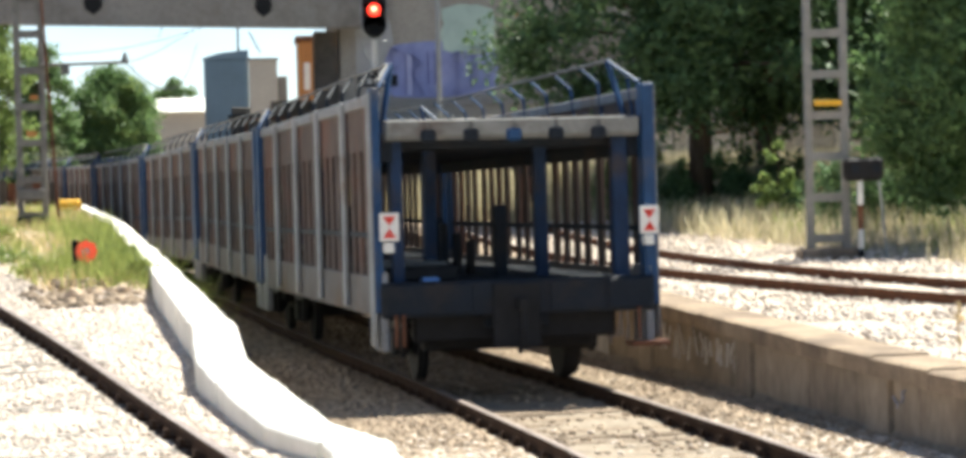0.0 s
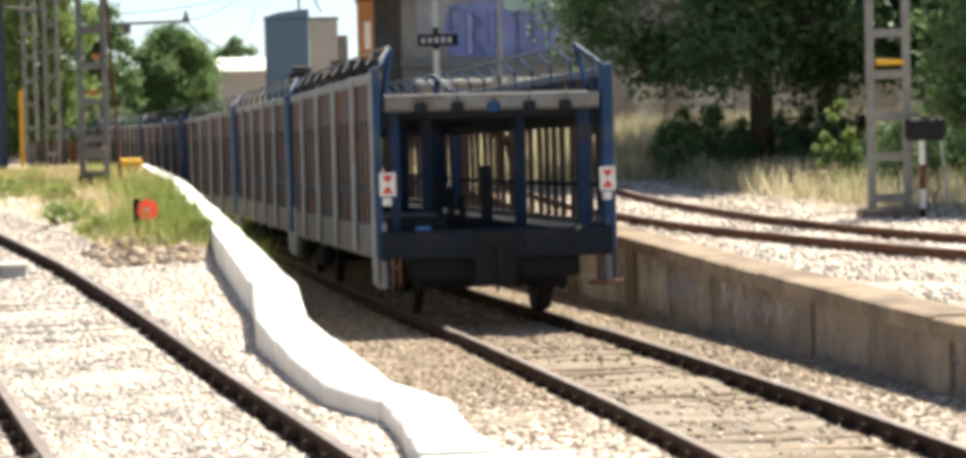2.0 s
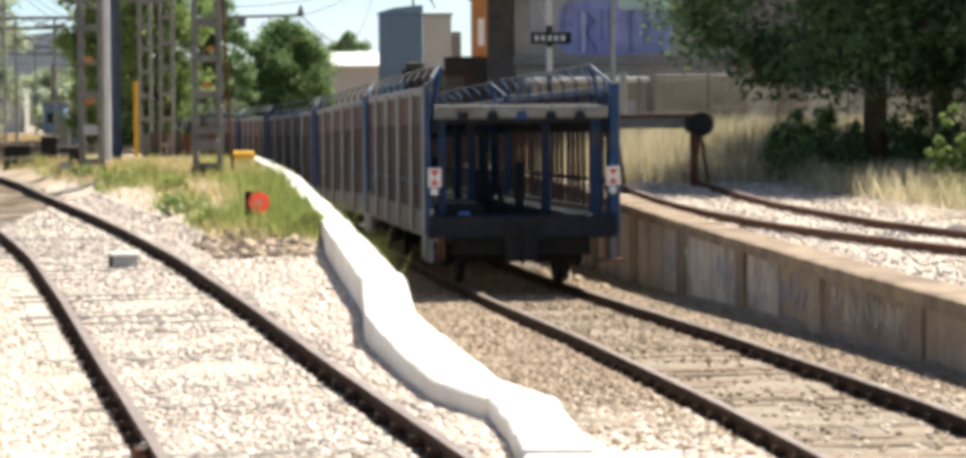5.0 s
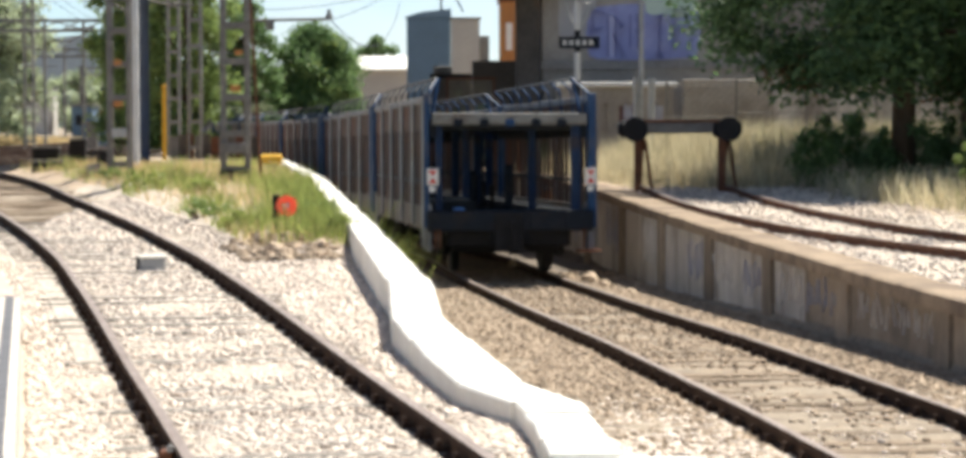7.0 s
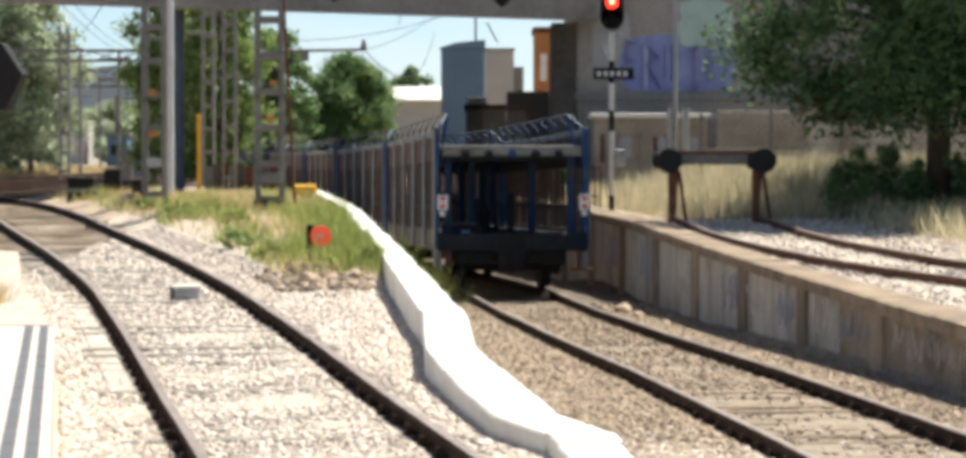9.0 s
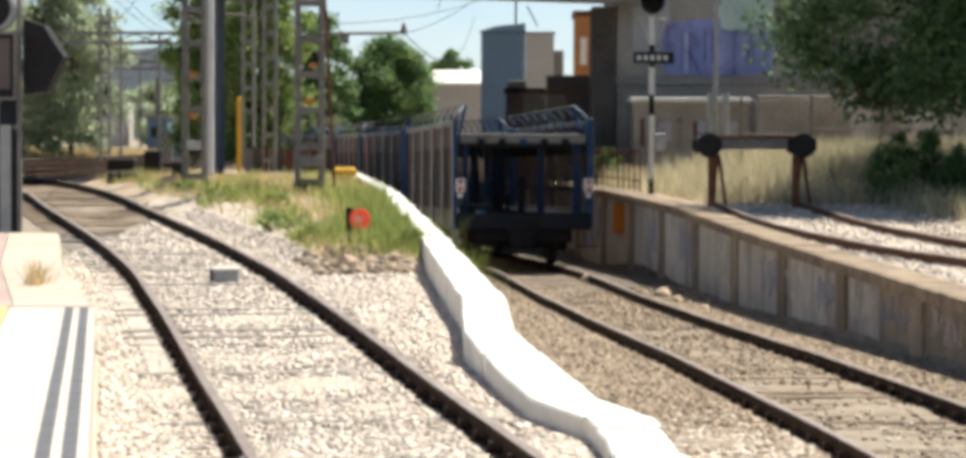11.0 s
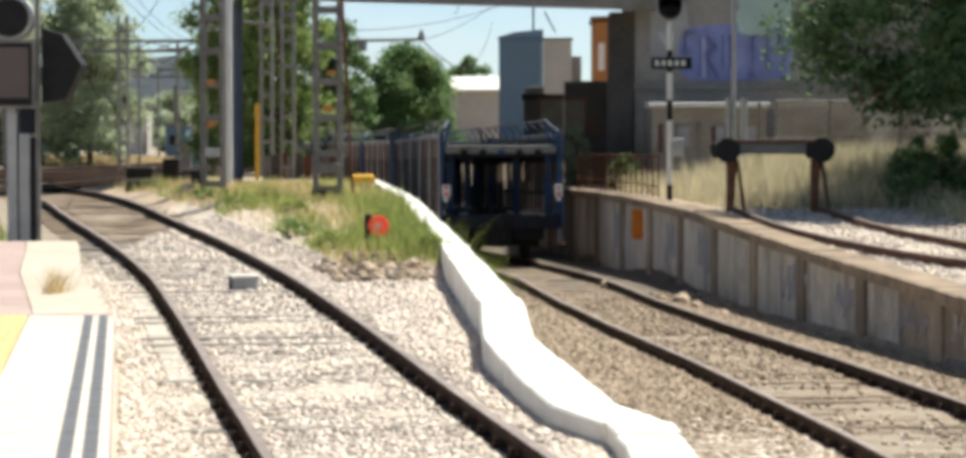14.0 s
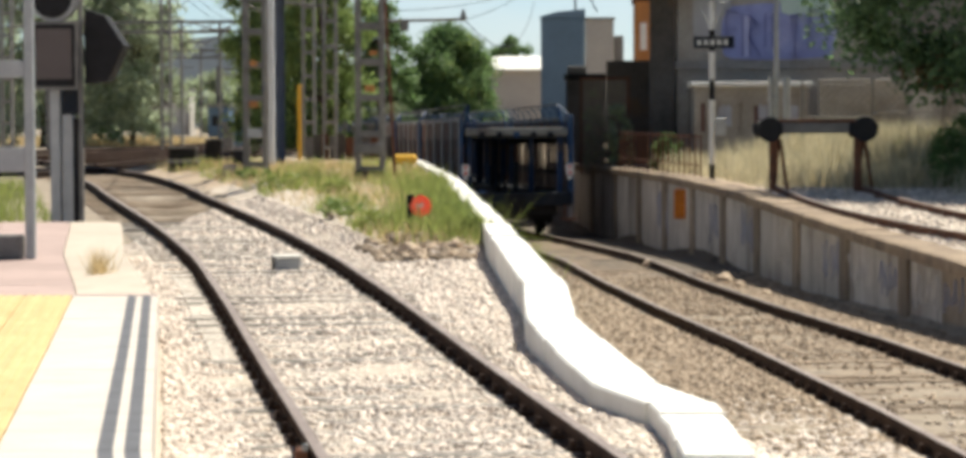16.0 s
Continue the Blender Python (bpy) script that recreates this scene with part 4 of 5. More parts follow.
for x, y in ((-10.6, 100), (-10.9, 116), (-9.0, 92), (-23.5, 105), (-20.2, 125), (-17.5, 150), (-22, 175), (-17, 190)):
    lattice_mast(x, y, 0.7, 7.5, 0.42, 0.4, MAST_GREY, "distant lattice catenary mast", step=0.9)
rm = lattice_mast(9.0, 39.8, 0.42, 8.0, 0.57, 0.1, MAST_GREY, "pale two-legged batten mast with an orange mark", step=0.64, n_legs=2, start=0.14, plates=((0.0, 2.27, 0.44, 0.09, YELLOW),))
ds = thing("ground_signal", "small black shunting signal with two lamps on a banded post", "railway signal")
ds.matrix_basis = pose(9.44, 39.4, 0.34)
part("signal_head", boxes((-0.28, 0.34, -0.12, 0.12, 1.17, 1.54), bevel=0.06), BLACK, ds)
for x in (-0.12, 0.2):
    part("lamp_lens", rods(((x, -0.13, 1.36), (x, -0.15, 1.36), 0.06), n=14), NAVY, ds)
for a, b, m in ((-0.1, 0.12, BLACK), (0.12, 0.42, WHITE), (0.42, 0.8, RUST), (0.8, 1.17, WHITE)):
    part("post_band", rods(((-0.02, 0, a), (-0.02, 0, b), 0.05), n=12), m, ds)
part("cable_pipe", rods(((0.28, 0, 1.17), (0.42, 0.1, -0.1), 0.02)), STEEL, ds)

# slim poles of the yard beyond the bridge
for i in range(16):
    y = 135 + 11 * i
    x = -y * (0.118 + 0.045 * ((i * 5) % 7) / 6)
    po = thing("yard_pole", "slim grey pole with a cross arm in the yard", "pole", pose(x, y, 0.7), group="yard poles")
    part("pole_shaft", rods(((0, 0, -0.3), (0, 0, 6.5 + 0.5 * (i % 4)), 0.09), n=8), MAST_GREY, po)
    part("cross_arm", boxes((-0.1, 1.6 if i % 2 else 1.1, -0.05, 0.05, 5.6 + 0.3 * (i % 3), 5.7 + 0.3 * (i % 3))), MAST_GREY, po)
    if i % 3 == 0:
        part("signal_lamp_case", boxes((-0.25, 0.25, -0.15, 0.15, 3.2, 4.1), bevel=0.04), BLACK, po)
# yard gantries and wires
for y, xa, xb in ((130, -27, -14), (180, -30, -14), (240, -34, -15)):
    g = thing("catenary_gantry", "distant steel catenary gantry over the yard tracks", "gantry", group="gantries")
    for x in (xa, xb):
        part("gantry_leg", boxes((x - 0.15, x + 0.15, y, y + 0.3, 0.4, 7.4)), STEEL_DIM, g)
    bm = boxes((xa, xb, y + 0.05, y + 0.2, 6.6, 6.75), (xa, xb, y + 0.05, y + 0.2, 7.1, 7.25))
    for i in range(12):
        x = xa + (xb - xa) * i / 12
        beam(bm, (x, y + 0.1, 6.7), (x + (xb - xa) / 12, y + 0.1, 7.2), 0.06, 0.06)
    part("gantry_beam", bm, STEEL_DIM, g)
for i, (p, q, sag) in enumerate((((-14, 40, 8.6), (-21, 130, 7.0), 1.0), ((-12.4, 40, 7.6), (-19.5, 130, 6.2), 0.7), ((-10, 40, 9), (-18, 130, 7.0), 0.9), ((-4.1, 52, 7.6), (-10.6, 100, 7.4), 0.5), ((-7, 56, 7.8), (-20.2, 125, 7.4), 0.9), ((-2.4, 52, 4.1), (-2.8, 150, 9.0), 1.4), ((-21, 130, 7.0), (-24, 240, 6.6), 1.2), ((-0.5, 130, 9.5), (-11, 110, 7.0), 0.8), ((-9.5, 44, 8.2), (-20, 150, 8.0), 1.1), ((-8.2, 44, 8.4), (-16, 160, 8.4), 1.0), ((-13.2, 44, 7.4), (-27, 180, 7.2), 1.0), ((-12, 44, 8.0), (-30, 200, 8.0), 1.2), ((-2, 70, 7.9), (-5, 150, 9.6), 0.9), ((-1.2, 120, 9.2), (-6.5, 140, 7.6), 0.4))):
    wi = thing("overhead_wire", "thin dark overhead wire", "wire", group="overhead wires")
    pp, qq = Vector(p), Vector(q)
    pts = [pp.lerp(qq, t / 10) - Vector((0, 0, sag * 4 * (t / 10) * (1 - t / 10))) for t in range(11)]
    bm = tube(pts, 0.016)
    part("wire_run", bm, BLACK, wi)

for x, y, z, side in ((-20.2, 125, 6.4, 1), (-17.5, 150, 6.6, -1), (-23.5, 105, 6.0, 1), (-22, 175, 6.8, 1), (-9.0, 92, 6.2, -1)):
    cv = thing("catenary_cantilever", "thin steel cantilever that carries the overhead wire", "cantilever", group="cantilevers")
    part("tube", rods(((x, y, z), (x + side * 3.2, y, z + 0.25), 0.05)), STEEL_DIM, cv)
    part("stay_tube", rods(((x, y, z + 0.9), (x + side * 2.4, y, z + 0.2), 0.035)), STEEL_DIM, cv)
    part("steady_arm", rods(((x + side * 3.2, y, z + 0.25), (x + side * 1.9, y, z - 0.5), 0.035)), STEEL_DIM, cv)

# ---- buffer stop and dock fittings ----
bs = thing("buffer_stop", "rusty rail-built buffer stop with two black buffers", "buffer stop")
bs.matrix_basis = pose(4.66, 52.2, 0.66)
part("cross_beam", boxes((-1.16, 1.16, -0.14, 0.14, 1.12, 1.34), bevel=0.02), STEEL_DIM, bs)
part("cross_beam_cap", boxes((-1.1, 1.1, -0.16, 0.0, 1.34, 1.40), bevel=0.01), RUST, bs)
for s in (-0.94, 0.94):
    b = part("buffer", rods(((s, 0.0, 1.20), (s, -0.5, 1.20), 0.17), n=20), BLACK, bs)
    part("buffer_head", rods(((s, -0.5, 1.20), (s, -0.58, 1.20), 0.25), n=24), BLACK, b)
    part("beam_end", boxes((s - 0.31, s + 0.31, -0.2, 0.2, 1.04, 1.39), bevel=0.09), BLACK, bs)
    bm = bmesh.new()
    beam(bm, (s * 0.9, 0, -0.2), (s * 0.9, 0, 1.12), 0.15, 0.2)
    part("upright", bm, RUST, bs)
    bm = bmesh.new()
    beam(bm, (s * 0.9 + 0.12, 1.4, -0.2), (s * 0.9 + 0.10, 0.05, 1.1), 0.09, 0.12)
    beam(bm, (s * 0.9 + 0.28, -0.3, -0.15), (s * 0.9 + 0.14, 0.0, 1.0), 0.05, 0.06)
    part("brace", bm, RUST, bs)
fe = thing("dock_railing", "rusty railing of upright bars along the dock edge", "railing")
for i in range(17):
    f = i / 16
    x, y = 2.75 - 1.75 * f, 60.6 + 8.6 * f
    part("railing_bar", rods(((x, y, lerp(Z_DOCK, y) - 0.1), (x, y, lerp(Z_DOCK, y) + 0.98), 0.022), n=6), RUST, fe)
bm = bmesh.new()
beam(bm, (2.75, 60.6, 1.68), (1.0, 69.2, 1.74), 0.04, 0.04)
beam(bm, (2.75, 60.6, 1.0), (1.0, 69.2, 1.08), 0.03, 0.03)
part("railing_rail", bm, RUST, fe)
osn = thing("orange_warning_board", "weathered orange and yellow board on the dock wall", "warning board")
oy = 59.7
ox = wall_x(oy) - 0.14
part("board", boxes((ox - 0.02, ox + 0.02, oy - 0.0, oy + 0.9, -0.22, 0.48), bevel=0.006), mat("orange_paint", (0.72, 0.20, 0.02), (0.5, 0.13, 0.02), 6, 0.6), osn)
part("board_face", boxes((ox - 0.12, ox + 0.28, oy - 0.05, oy - 0.02, -0.20, 0.47), bevel=0.006), mat("amber_paint", (0.75, 0.25, 0.02), (0.52, 0.14, 0.02), 6, 0.6), osn)

fence = thing("chain_link_fence", "grey chain-link fence on slim posts behind the buffer stop", "fence")
for i in range(9):
    x = 5.6 + i * 1.8
    zb = ground_z(x, 66.5)
    part("fence_post", rods(((x, 66.5, zb - 0.3), (x, 66.5, zb + 1.9), 0.035), n=8), STEEL_DIM, fence)
    if i == 8:
        break
    bm = bmesh.new()
    for k in range(-6, 9):
        for up in (1, -1):
            a, b = max(0.0, k * 0.2), min(1.8, k * 0.2 + 1.7)
            if b > a:
                za, zc = (a - k * 0.2), (b - k * 0.2)
                if up < 0:
                    za, zc = 1.75 - za, 1.75 - zc
                rod(bm, (x + a, 66.5, zb + 0.1 + za), (x + b, 66.5, zb + 0.1 + zc), 0.006, n=3)
    for z in (0.1, 1.0, 1.82):
        rod(bm, (x, 66.5, zb + z), (x + 1.8, 66.5, zb + z), 0.01, n=4)
    part("wire_mesh", bm, STEEL_DIM, fence)

# ---- signs and boxes on the mound ----
rs = thing("red_marker", "small red and white marker disc on a black board", "marker board")
rs.matrix_basis = pose(-2.28, 36.0, ground_z(-2.28, 36.0))
part("stake", boxes((-0.14, -0.09, -0.02, 0.02, -0.2, 0.5)), BLACK, rs)
part("black_board", boxes((-0.18, -0.07, -0.02, 0.02, 0.18, 0.52), bevel=0.01), BLACK, rs)
part("red_plate", rods(((0.02, -0.025, 0.36), (0.02, -0.05, 0.36), 0.155), n=8), MARKER_RED, rs)
for i, (a, b, c, d) in enumerate(((-0.05, 0.06, 0.36, 0.385), (0.03, 0.055, 0.33, 0.41), (-0.04, 0.0, 0.31, 0.335))):
    part("white_mark", boxes((a, b, -0.056, -0.051, c, d)), WHITE, rs)
yb = thing("yellow_point_lever", "yellow painted box by the end of the trough", "equipment box")
part("box_body", boxes((-4.55, -4.0, 61.8, 62.3, 1.02, 1.27), bevel=0.06), YELLOW, yb)
part("box_base", boxes((-4.35, -4.1, 61.9, 62.2, 0.5, 1.10), bevel=0.02), STEEL_DIM, yb)
yp = thing("yellow_post", "tall yellow post beside the bridge pier", "post")
part("post_shaft", boxes((-9.95, -9.82, 90, 90.13, 0.5, 3.3), bevel=0.02), YELLOW, yp)
part("post_cap", boxes((-9.98, -9.79, 89.97, 90.16, 3.3, 3.36), bevel=0.02), YELLOW, yp)
sb = thing("track_equipment_box", "small grey box between the rails", "equipment box")
sy = 32.0
sb.matrix_basis = pose((300 - 784) * sy / 4200, sy, lerp(Z_LEFT, sy) - 0.2, 0, 0, 12)
part("box_body", boxes((-0.15, 0.17, -0.12, 0.12, 0, 0.2), bevel=0.02), STEEL, sb)
part("box_lid", boxes((-0.17, 0.19, -0.14, 0.14, 0.2, 0.23), bevel=0.008), CONCRETE, sb)
part("cable_post", boxes((-0.19, -0.155, -0.1, -0.06, 0, 0.22)), BLACK, sb)
rf = thing("rusty_railing", "curved rusty sheet railing above the cutting", "railing")
for i in range(13):
    f = i / 12
    x, y = -5.6 + 2.2 * f, 86 - 12 * f
    z1 = 1.95 - 0.45 * f * f
    bm = bmesh.new()
    beam(bm, (x, y, 0.2), (x, y, z1), 0.07, 0.05)
    part("railing_post", bm, RUST, rf)
    if i < 12:
        g = (i + 1) / 12
        bm = bmesh.new()
        beam(bm, (x, y, z1 - 0.45), (-5.6 + 2.2 * g, 86 - 12 * g, 1.95 - 0.45 * g * g - 0.45), 0.02, 0.85)
        part("railing_sheet", bm, RUST, rf)
bw = thing("brown_hoarding", "low brown hoarding along the yard", "hoarding")
for i in range(11):
    part("hoarding_board", boxes((-9.9 + i * 0.29, -9.63 + i * 0.29, 92 + 0.03 * (i % 2), 92.06 + 0.03 * (i % 2), 0.4, 1.55 + 0.12 * ((i * 7) % 5) / 4)), (STEEL_DIM, RUST, DARK_CONCRETE)[(i * 5) % 3], bw)
for x, y, a, b, h in ((-12.1, 78, 0.8, 0.5, 0.55), (-11.3, 79, 0.5, 0.4, 0.8), (-9.6, 62, 0.7, 0.4, 0.18), (-8.0, 60, 0.25, 0.3, 0.45), (-19, 140, 1.3, 1, 1.25), (-22, 160, 1.2, 1, 1.4), (-16.5, 120, 0.5, 0.5, 1.3)):
    c = thing("relay_case", "dark trackside relay case", "equipment box", pose(x, y, ground_z(x, y)), group="relay cases")
    part("case_body", boxes((-a / 2, a / 2, -b / 2, b / 2, -0.1, h), bevel=0.03), SILO if x == -19 else (BLACK if h < 1 else STEEL_DIM), c)
    part("case_lid", boxes((-a / 2 - 0.03, a / 2 + 0.03, -b / 2 - 0.03, b / 2 + 0.03, h, h + 0.04)), STEEL_DIM, c)
for x, y, w, z, m, label in ((-47.5, 300, 3.5, 6.0, WALL_PAINT, "far pale flat-roofed block"), (-29, 205, 1.6, 3.4, SILO, "far blue container in the yard"), (-40, 310, 5, 6.0, ABUT, "far grey low building"), (-33, 240, 2.4, 3.2, OCHRE, "far ochre shed in the yard")):
    fb = thing("yard_building", label, "building", pose(x, y, 0.7))
    part("building_wall", boxes((-w / 2, w / 2, 0, 4, -0.5, z - 0.7), bevel=0.05), m, fb)
    part("roof", boxes((-w / 2 - 0.15, w / 2 + 0.15, -0.15, 4.15, z - 0.7, z - 0.5), bevel=0.03), STEEL_DIM, fb)
    for k in range(int(w)):
        part("window", boxes((-w / 2 + 0.3 + k, -w / 2 + 0.8 + k, -0.02, 0.02, z - 2.2, z - 1.4)), BLACK, fb)
# dusty covers outside the curved rail, and the bond on its near end
DUST = mat("dusty_grey_cover", (0.47, 0.42, 0.36), (0.36, 0.32, 0.27), 4, 0.95, 0.3, fine=40, stain=(0.26, 0.22, 0.18), amount=0.3, vary=0.06)
cover = thing("cable_cover", "dusty grey cover slabs along the curved rail", "cable cover")
for i in range(10):
    ya, yb = 21.6 + i, 22.585 + i
    bm = bmesh.new()
    vs = []
    for y in (ya, yb):
        c, z = left_x(y) - 0.868 / math.cos(0.2), lerp(Z_LEFT, y) - 0.14
        for x, zz in ((c - 0.33, z - 0.12), (c - 0.33, z), (c - 0.13, z), (c - 0.13, z - 0.12)):
            vs.append(bm.verts.new((x, y, zz)))
    for k in range(4):
        bm.faces.new((vs[k], vs[(k + 1) % 4], vs[4 + (k + 1) % 4], vs[4 + k]))
    bm.faces.new(vs[:4][::-1])
    bm.faces.new(vs[4:])
    bmesh.ops.recalc_face_normals(bm, faces=bm.faces)
    part("cover_slab", bm, DUST, cover)
bond = thing("rail_bond", "rusty clamp with a bright bolt on the rail", "rail clamp", pose(left_x(15.8) - 0.90, 15.8, lerp(Z_LEFT, 15.8) - 0.08))
part("clamp_body", boxes((-0.09, 0.0, -0.06, 0.06, -0.05, 0.035), bevel=0.012), RUST, bond)
part("bolt", rods(((-0.02, -0.06, 0.05), (-0.02, -0.085, 0.05), 0.026), n=6), STEEL, bond, "bright steel bolt")
# yard tracks
YARD_WOOD = mat("yard_sleeper", (0.54, 0.44, 0.35), (0.36, 0.29, 0.23), 3, 0.95, 0.6, fine=12, vary=0.25)
for ctrl in (((-34, 58), (-26, 66), (-19, 78), (-15.5, 95), (-15, 120), (-17, 170)), ((-40, 72), (-30, 80), (-22, 92), (-18.5, 110), (-18.5, 140), (-21, 190)), ((-14, 60.5), (-13.2, 72), (-13.2, 90), (-14, 120), (-16, 170)), ((-44, 90), (-32, 98), (-25, 112), (-22, 140), (-24, 190))):
    track(ctrl, lambda y: lerp(Z_LEFT, y), "rusty yard track in brown ballast", RAIL, YARD_WOOD, y1=130, step=1.3, fixings=False)

# ---- platform ----
TILE = mat("pink_paving", (0.40, 0.295, 0.26), (0.32, 0.24, 0.21), 3, 0.85, 0.15, fine=40, vary=0.08)
CREAM = mat("cream_kerb", (0.48, 0.41, 0.33), (0.39, 0.33, 0.265), 3, 0.85, 0.15, fine=40, vary=0.06)
TACTILE = mat("yellow_tactile", (0.58, 0.43, 0.21), (0.46, 0.33, 0.15), 5, 0.8, 0.15, fine=40, vary=0.08)
PALE_EDGE = mat("pale_platform_edge", (0.54, 0.49, 0.425), (0.46, 0.41, 0.355), 3, 0.8, 0.15, fine=40, vary=0.05)
DARK_LINE = mat("dark_grip_strip", (0.12, 0.12, 0.13), (0.08, 0.08, 0.085), 6, 0.8, 0.1, fine=50)
Z_PLAT = ((0, 0.42), (18, 0.46), (23, 0.50), (28, 0.60), (36, 0.74))
EDGE = ((-5, 1.40), (0, 0.51), (6, -0.79), (12, -2.025), (22.6, -3.745), (23.2, -3.86), (28, -4.95), (33.2, -5.9), (36, -6.5))
pf = thing("platform", "station platform of pink paving, cream kerb and yellow tactile strip", "platform", kind="structure")


def paving(name, y0, y1, a, b, material, parent, lift=0.0, deep=0.9):
    """A slab between two offsets from the platform's edge, that follows its bend."""
    bm = bmesh.new()
    vs = []
    for y in (y0 + 0.004, y1 - 0.004):
        e, z = lerp(EDGE, y), lerp(Z_PLAT, y) + lift
        for x, zz in ((e - b, z - deep), (e - b, z), (e - a, z), (e - a, z - deep)):
            vs.append(bm.verts.new((x, y, zz)))
    for i in range(4):
        bm.faces.new((vs[i], vs[(i + 1) % 4], vs[4 + (i + 1) % 4], vs[4 + i]))
    bm.faces.new(vs[:4][::-1])
    bm.faces.new(vs[4:])
    bmesh.ops.recalc_face_normals(bm, faces=bm.faces)
    return part(name, bm, material, parent)


y = -4.6
while y < 22.4:
    y2 = y + 0.8 if y < 21 else 22.6
    paving("edge_slab", y, y2, 0.0, 0.745, PALE_EDGE, pf)
    for a in (0.055, 0.185):
        paving("grip_strip", y, y2, a, a + 0.075, DARK_LINE, pf, 0.004, 0.05)
    for k in range(2):
        paving("tactile_tile", y, y2, 0.755 + k * 0.42, 1.165 + k * 0.42, TACTILE, pf, 0.003)
        if y > 11:
            for r in range(5):
                paving("tactile_rib", y, y2, 0.785 + k * 0.42 + r * 0.08, 0.825 + k * 0.42 + r * 0.08, TACTILE, pf, 0.010, 0.02)
    for k in range(5):
        paving("paving_tile", y, y2, 1.605 + k * 0.8, 2.395 + k * 0.8, TILE, pf)
    y = y2
paving("border_strip", 22.62, 22.8, 0.0, 6, TILE, pf, 0.002)
y = 22.82
while y < 33.5:
    y2 = y + 0.95
    paving("kerb_slab", y, y2, 0.05, 0.72, CREAM, pf)
    for k in range(6):
        paving("paving_tile", y, y2, 0.73 + k * 0.9, 1.62 + k * 0.9, TILE, pf)
    y = y2
fp = thing("sign_post", "grey steel sign post with two plain grey boards", "sign")
fp.matrix_basis = pose(-5.85, 27.2, lerp(Z_PLAT, 27.2))
part("post", boxes((-0.05, 0.05, -0.05, 0.05, 0, 3.6), bevel=0.012), STEEL, fp)
part("board", boxes((-2.0, -0.05, -0.02, 0.02, 1.92, 2.10), bevel=0.006), STEEL, fp)
part("board", boxes((-2.0, -0.05, -0.02, 0.02, 0.92, 1.18), bevel=0.006), STEEL, fp)
part("foot_box", boxes((-2.0, -0.08, -0.1, 0.1, 0.0, 0.26), bevel=0.02), STEEL_DIM, fp)
ps = thing("platform_signal", "big square signal screen with black hoods on a grey post", "railway signal")
ps.matrix_basis = pose(-7.35, 36.5, 0.60)
part("post", boxes((-0.19, -0.05, -0.1, 0.1, 0, 1.9), bevel=0.01), STEEL, ps)
part("post", boxes((-0.03, 0.13, -0.06, 0.12, 0, 1.55), bevel=0.01), STEEL, ps, "pale cable duct")
part("post", boxes((0.22, 0.28, -0.12, -0.02, 0, 3.9), bevel=0.008), STEEL_DIM, ps)
part("cable", rods(((0.17, -0.03, 0), (0.17, -0.03, 1.5), 0.05)), BLACK, ps)
part("terminal_box", boxes((-0.02, 0.2, -0.08, 0.1, 1.55, 1.9), bevel=0.015), NAVY, ps)
sc = part("screen_frame", boxes((-0.42, 0.22, -0.22, 0.1, 1.92, 2.84), bevel=0.03), BLACK, ps)
part("screen_rim", boxes((-0.435, -0.40, -0.24, -0.2, 1.9, 2.86), (0.2, 0.235, -0.24, -0.2, 1.9, 2.86), (-0.40, 0.2, -0.24, -0.2, 1.9, 1.94), (-0.40, 0.2, -0.24, -0.2, 2.82, 2.86)), STEEL_DIM, sc)
part("screen_face", boxes((-0.35, 0.15, -0.232, -0.222, 2.05, 2.76)), mat("screen_brown", (0.12, 0.095, 0.085), (0.095, 0.075, 0.07), 2, 0.35, 0.02, fine=30), sc, "unlit brown screen")
bm = bmesh.new()
v = [(0.29, 0.0, 1.98), (0.29, 0.0, 3.05), (0.58, 0.0, 2.95), (0.86, 0.0, 2.52), (0.62, 0.0, 2.02)]
va = [bm.verts.new(p) for p in v]
vb = [bm.verts.new((x, 0.5, z)) for x, _, z in v]
bm.faces.new(va)
bm.faces.new(vb[::-1])
for i in range(5):
    bm.faces.new((va[i], vb[i], vb[(i + 1) % 5], va[(i + 1) % 5]))
bmesh.ops.recalc_face_normals(bm, faces=bm.faces)
part("hood", bm, BLACK, ps, "black angular sun hood")
lr = part("lamp_rim", rods(((-0.12, -0.2, 3.18), (-0.12, 0.1, 3.18), 0.32), n=28), STEEL, ps)
part("lamp_face", rods(((-0.12, -0.23, 3.18), (-0.12, -0.2, 3.18), 0.275), n=28), BLACK, lr)

